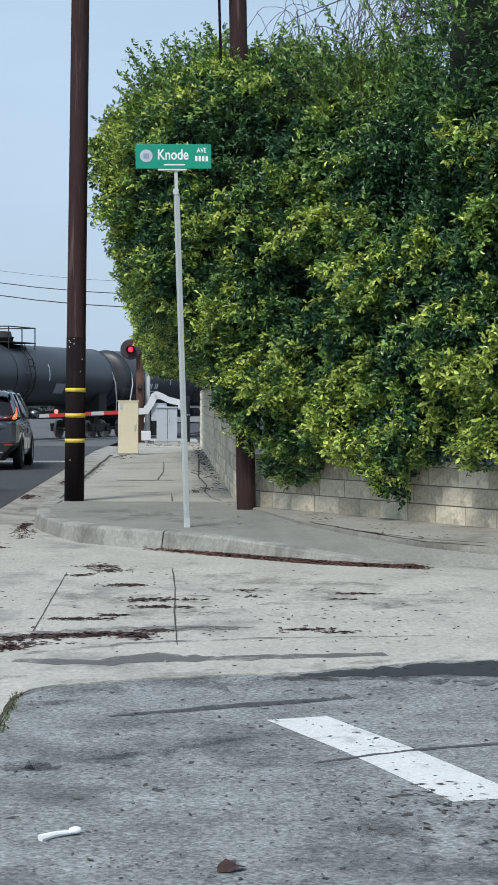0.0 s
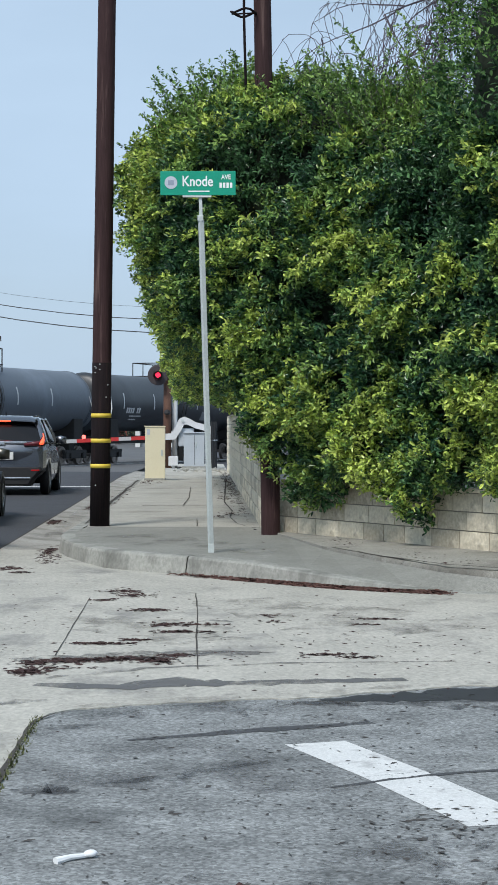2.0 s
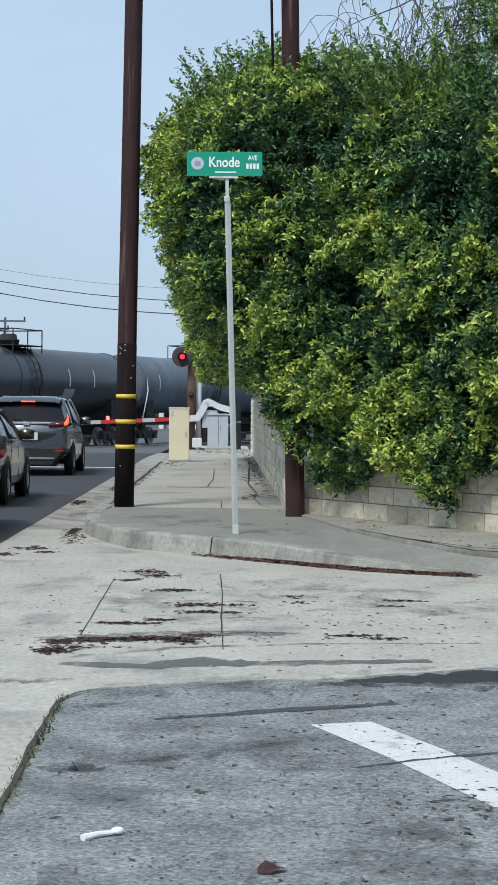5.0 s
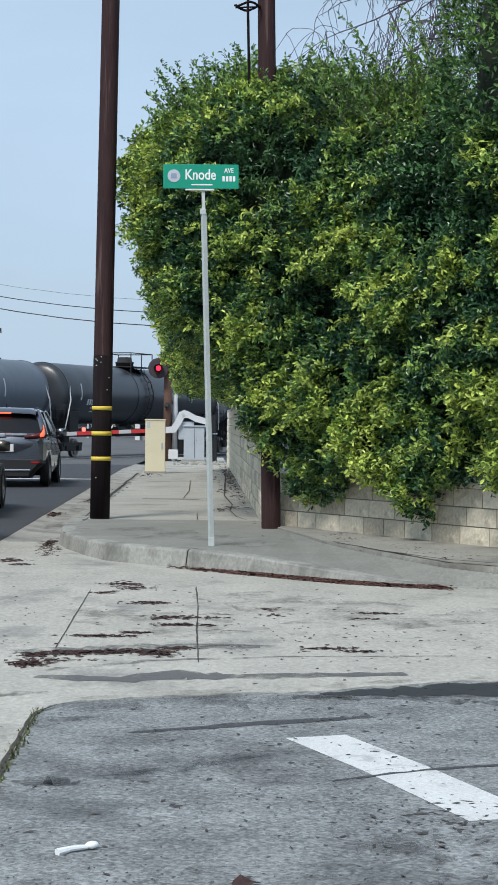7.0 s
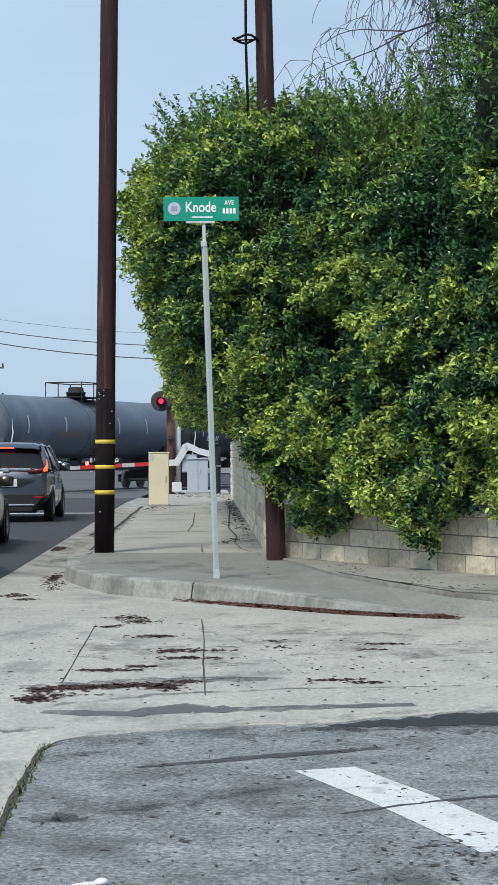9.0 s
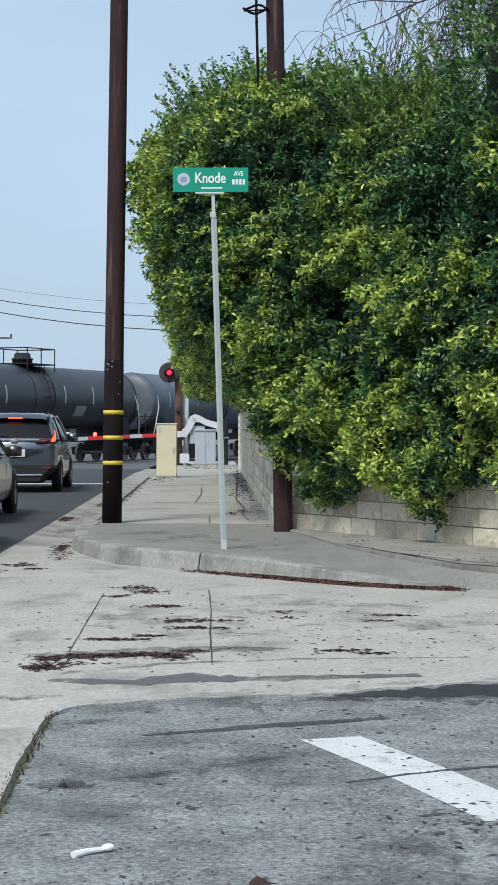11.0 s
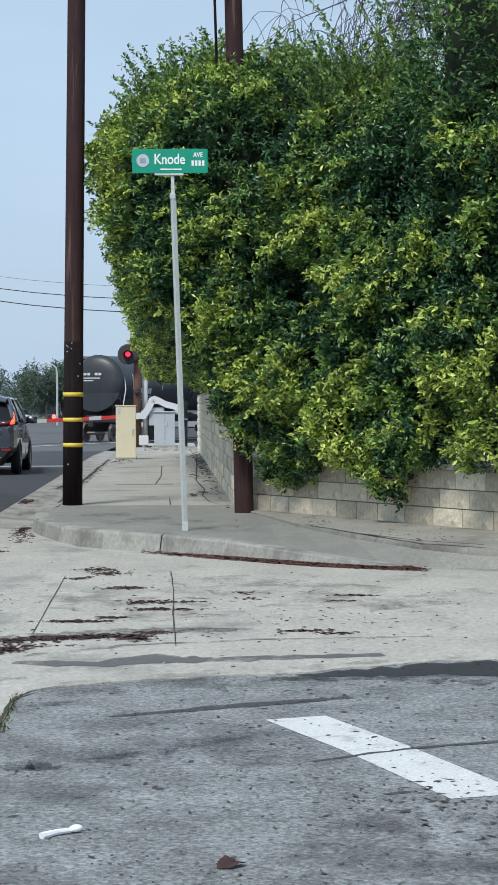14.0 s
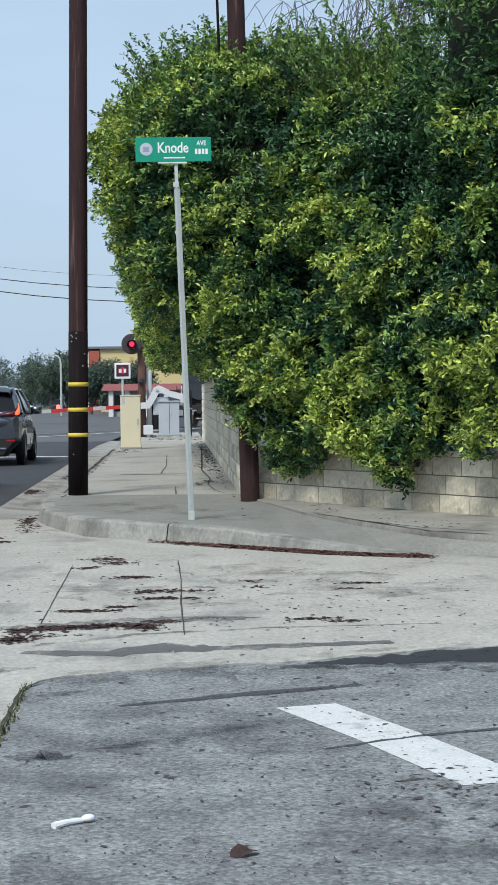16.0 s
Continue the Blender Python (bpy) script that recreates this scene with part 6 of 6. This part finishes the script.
far_tree(-16.8, 250, 8.3, 6.5, 2, "distant dense green tree beside the road")
far_tree(-14.2, 240, 7.2, 5.0, 3, "distant green tree behind the street lamp")
far_tree(-12.0, 238, 6.8, 5.0, 1, "distant green tree beside the road lamp")
far_tree(-8.8, 192, 5.0, 4.4, 4, "green tree in front of the yellow building")
far_tree(-6.6, 193, 5.1, 4.2, 5, "green tree behind the low restaurant")
far_tree(-4.6, 194, 5.3, 4.2, 8, "green tree behind the low restaurant")
far_tree(-26.0, 330, 5.0, 9.0, 6, "hazy distant tree along the road")
far_tree(-33.0, 345, 5.2, 10.0, 7, "hazy distant trees along the road")
# palm
palm = thing("palm_tree", "distant palm with a spiky crown", "tree", pose(-15.3, 246, -0.3))
part("trunk", tubed([(0, 0, -0.2), (0.1, 0, 6.6)], [0.25, 0.2], 8), BARK, palm)
rng = random.Random(5)
for k in range(16):
    a, e = k * 0.9, rng.uniform(-0.3, 1.2)
    d = Vector((math.cos(a) * math.cos(e), math.sin(a) * math.cos(e), math.sin(e)))
    bm = bmesh.new()
    p0, p1, p2 = Vector((0.1, 0, 6.6)), Vector((0.1, 0, 6.6)) + d * 1.2, Vector((0.1, 0, 6.6)) + d * 2.0 - Vector((0, 0, 0.5))
    tube(bm, [p0, p1, p2], [0.05, 0.16, 0.02], 4)
    part("frond", bm, TREE_FAR, palm)

# buildings across the crossing
YELLOW_WALL = surf("yellow_stucco", (0.58, 0.47, 0.23), (0.7, 0.57, 0.3), 0.4, 0.85, 0.1, 6)
RED_WALL = plain("red_stucco", (0.4, 0.1, 0.07), 0.85)
GREY_ROOF = plain("grey_roof", (0.16, 0.17, 0.19), 0.8)
WHITE_WALL = plain("white_wall", (0.7, 0.7, 0.68), 0.8)
store = thing("storage_building", "yellow and red stucco building with a grey roof", "building", pose(-10.2, 222, -0.3))
part("wall", boxed(1.2, 16, 0, 18, 0, 7.6), YELLOW_WALL, store, "yellow stucco wall")
part("tower", boxed(-0.1, 1.15, -0.3, 8, 0, 7.4), RED_WALL, store, "red stucco corner tower")
part("pier", boxed(-0.8, -0.13, -0.2, 8, 0, 7.2), WHITE_WALL, store, "white end pier")
part("roof", boxed(-1.0, 16.4, -0.4, 18.4, 7.62, 7.9), GREY_ROOF, store, "grey flat roof edge")
FAR_WINDOW = plain("far_window", (0.5, 0.41, 0.2), 0.5)
for k in range(6):
    part("window", boxed(2.6 + 2.2 * k, 3.1 + 2.2 * k, -0.06, 0.02, 5.4, 6.6), FAR_WINDOW, store)
# grey wall colour holds the shade behind the pillars
SHOP_WALL = plain("shop_shade_grey", (0.32, 0.33, 0.34), 0.8)
shop = thing("restaurant", "low restaurant with a red tiled roof", "building", pose(-6.4, 165, -0.3))
part("wall", boxed(0.4, 9, 0.6, 8, 0, 2.35), SHOP_WALL, shop, "shop front with its shade painted grey")
for x in (0.45, 1.9, 3.6, 5.4):
    part("pillar", boxed(x, x + 0.42, 0.1, 0.5, 0, 2.34, 0.02), WHITE_WALL, shop, "white pillar")
bm = bmesh.new()
v = [bm.verts.new(p) for p in ((-0.2, -0.2, 2.35), (9.8, -0.2, 2.35), (9.8, 8.6, 2.35), (-0.2, 8.6, 2.35), (0.05, 0.4, 2.95), (9.5, 0.4, 2.95), (9.5, 8.0, 2.95), (0.05, 8.0, 2.95))]
for f in ((3, 2, 1, 0), (4, 5, 6, 7), (0, 1, 5, 4), (1, 2, 6, 5), (2, 3, 7, 6), (3, 0, 4, 7)):
    bm.faces.new([v[i] for i in f])
part("roof", bm, plain("red_roof", (0.26, 0.09, 0.085), 0.8), shop, "red roof")
for x in (0.95, 2.5, 4.2):
    part("window", boxed(x, x + 0.8, 0.54, 0.65, 0.5, 2.0), GLASS, shop)
ad = thing("pole_sign", "square white-framed sign with a dark red face on a pole", "sign", pose(-4.25, 150, -0.05))
part("pole", tubed([(0, 0, -0.4), (0, 0, 3.2)], 0.1, 8), GALV, ad)
part("frame", boxed(-0.65, 0.65, -0.12, 0.12, 3.0, 4.3, 0.06), SIGN_WHITE, ad, "white rounded frame")
part("face", boxed(-0.5, 0.5, -0.14, -0.12, 3.2, 4.15, 0.02), plain("logo_dark", (0.09, 0.012, 0.03), 0.5), ad)
part("logo_mark", boxed(-0.3, 0.3, -0.16, -0.14, 3.5, 3.82, 0.02), SIGN_WHITE, ad, "plain white mark")
part("logo_mark", boxed(-0.08, 0.1, -0.17, -0.15, 3.4, 3.95, 0.02), plain("logo_red", (0.6, 0.03, 0.05), 0.5), ad, "plain red mark")
lamp = thing("street_lamp", "distant grey street lamp with a curved arm", "street lamp", pose(-11.1, 180, -0.3))
part("pole", tubed([(0, 0, -0.2), (0, 0, 5.1), (-0.1, 0, 5.6), (-0.35, 0, 5.85), (-0.85, 0, 5.95)], [0.11, 0.09, 0.08, 0.07, 0.06], 8), GALV, lamp)
part("lamp_head", boxed(-1.45, -0.8, -0.15, 0.15, 5.87, 6.02, 0.04), GALV, lamp)


def far_car(x, y, paint, label):
    ob = thing("parked_car", label, "car", pose(x, y, ground_z(y)), group="distant cars")
    part("body", loft([0, 0.3, 2, 4.2, 4.5], [car_section(w, 0.25, z) for w, z in ((0.75, 0.8), (0.88, 0.95), (0.9, 0.95), (0.86, 0.85), (0.7, 0.7))]), paint, ob)
    part("glasshouse", loft([0.4, 1.0, 2.4, 3.2], [[(0.02, 0.9), (0.8, 0.9), (0.8 - 0.18 * f, 0.95 + 0.5 * f), (0.02, 0.97 + 0.52 * f)] for f in (0.05, 1, 1, 0.05)]), GLASS, ob)
    for s in (-1, 1):
        for yy in (0.9, 3.5):
            part("wheel", lathe(bmesh.new(), [(0.2, -0.1), (0.32, -0.1), (0.32, 0.1), (0.2, 0.1)], 16, pose(s * 0.8, yy, 0.32, 0, 90, 0)), TYRE, ob)


far_car(-16.8, 205, WHITE_WALL, "distant white car facing the crossing")
far_car(-19.5, 225, CABINET_GREY, "distant silver car facing the crossing")
far_car(-14.6, 230, DARK_PAINT, "distant dark car facing the crossing")
strip_sheet("far_verge", -70, -17, [150, 200, 400], 0.02, surf("far_verge_grass", (0.06, 0.07, 0.035), (0.12, 0.12, 0.06), 0.3, 0.95, 0.3, 4), "dry grassy verge far beyond the crossing", "verge")
rng = random.Random(77)
clumps = []
for _ in range(2600):
    x = rng.uniform(-130, 60)
    h = 3.2 + 2.2 * noise.noise((x * 0.06, 0, 0)) + 1.2 * noise.noise((x * 0.25, 2, 0))
    clumps.append((Vector((x, 420 + rng.uniform(-5, 5), -0.3 + max(0.5, h) * rng.random())), Vector((0, -1, 0.3)), 6, 0.9, 9.0))
tagged(leaf_mesh("far_woods", clumps, TREE_FAR, rng), "hazy belt of distant trees on the horizon", "trees", kind="stuff")


# ---------------------------------------------------------------- what moves
def motions():
    turn = pose(0, 0, 0, 0, 0, -TRACK_ANGLE)
    for i, (ob, sets) in enumerate(TRAIN):
        rows = []
        for k in range(33):
            t = 0.5 * k
            p = TRACK_O + TRACK_D * (SPEED * (t - T_END) + CAR_PITCH * i - (0.75 if i == 0 else 0.4))
            rows.append((t, Matrix.Translation(p) @ turn))
        walk(ob, rows)
        for w, y in sets:
            spin = SPEED / 0.42
            walk(w, [(k * 0.0667, pose(0, y, 0.42, -math.degrees(spin * k * 0.0667), 0, 0)) for k in range(241)])


motions()
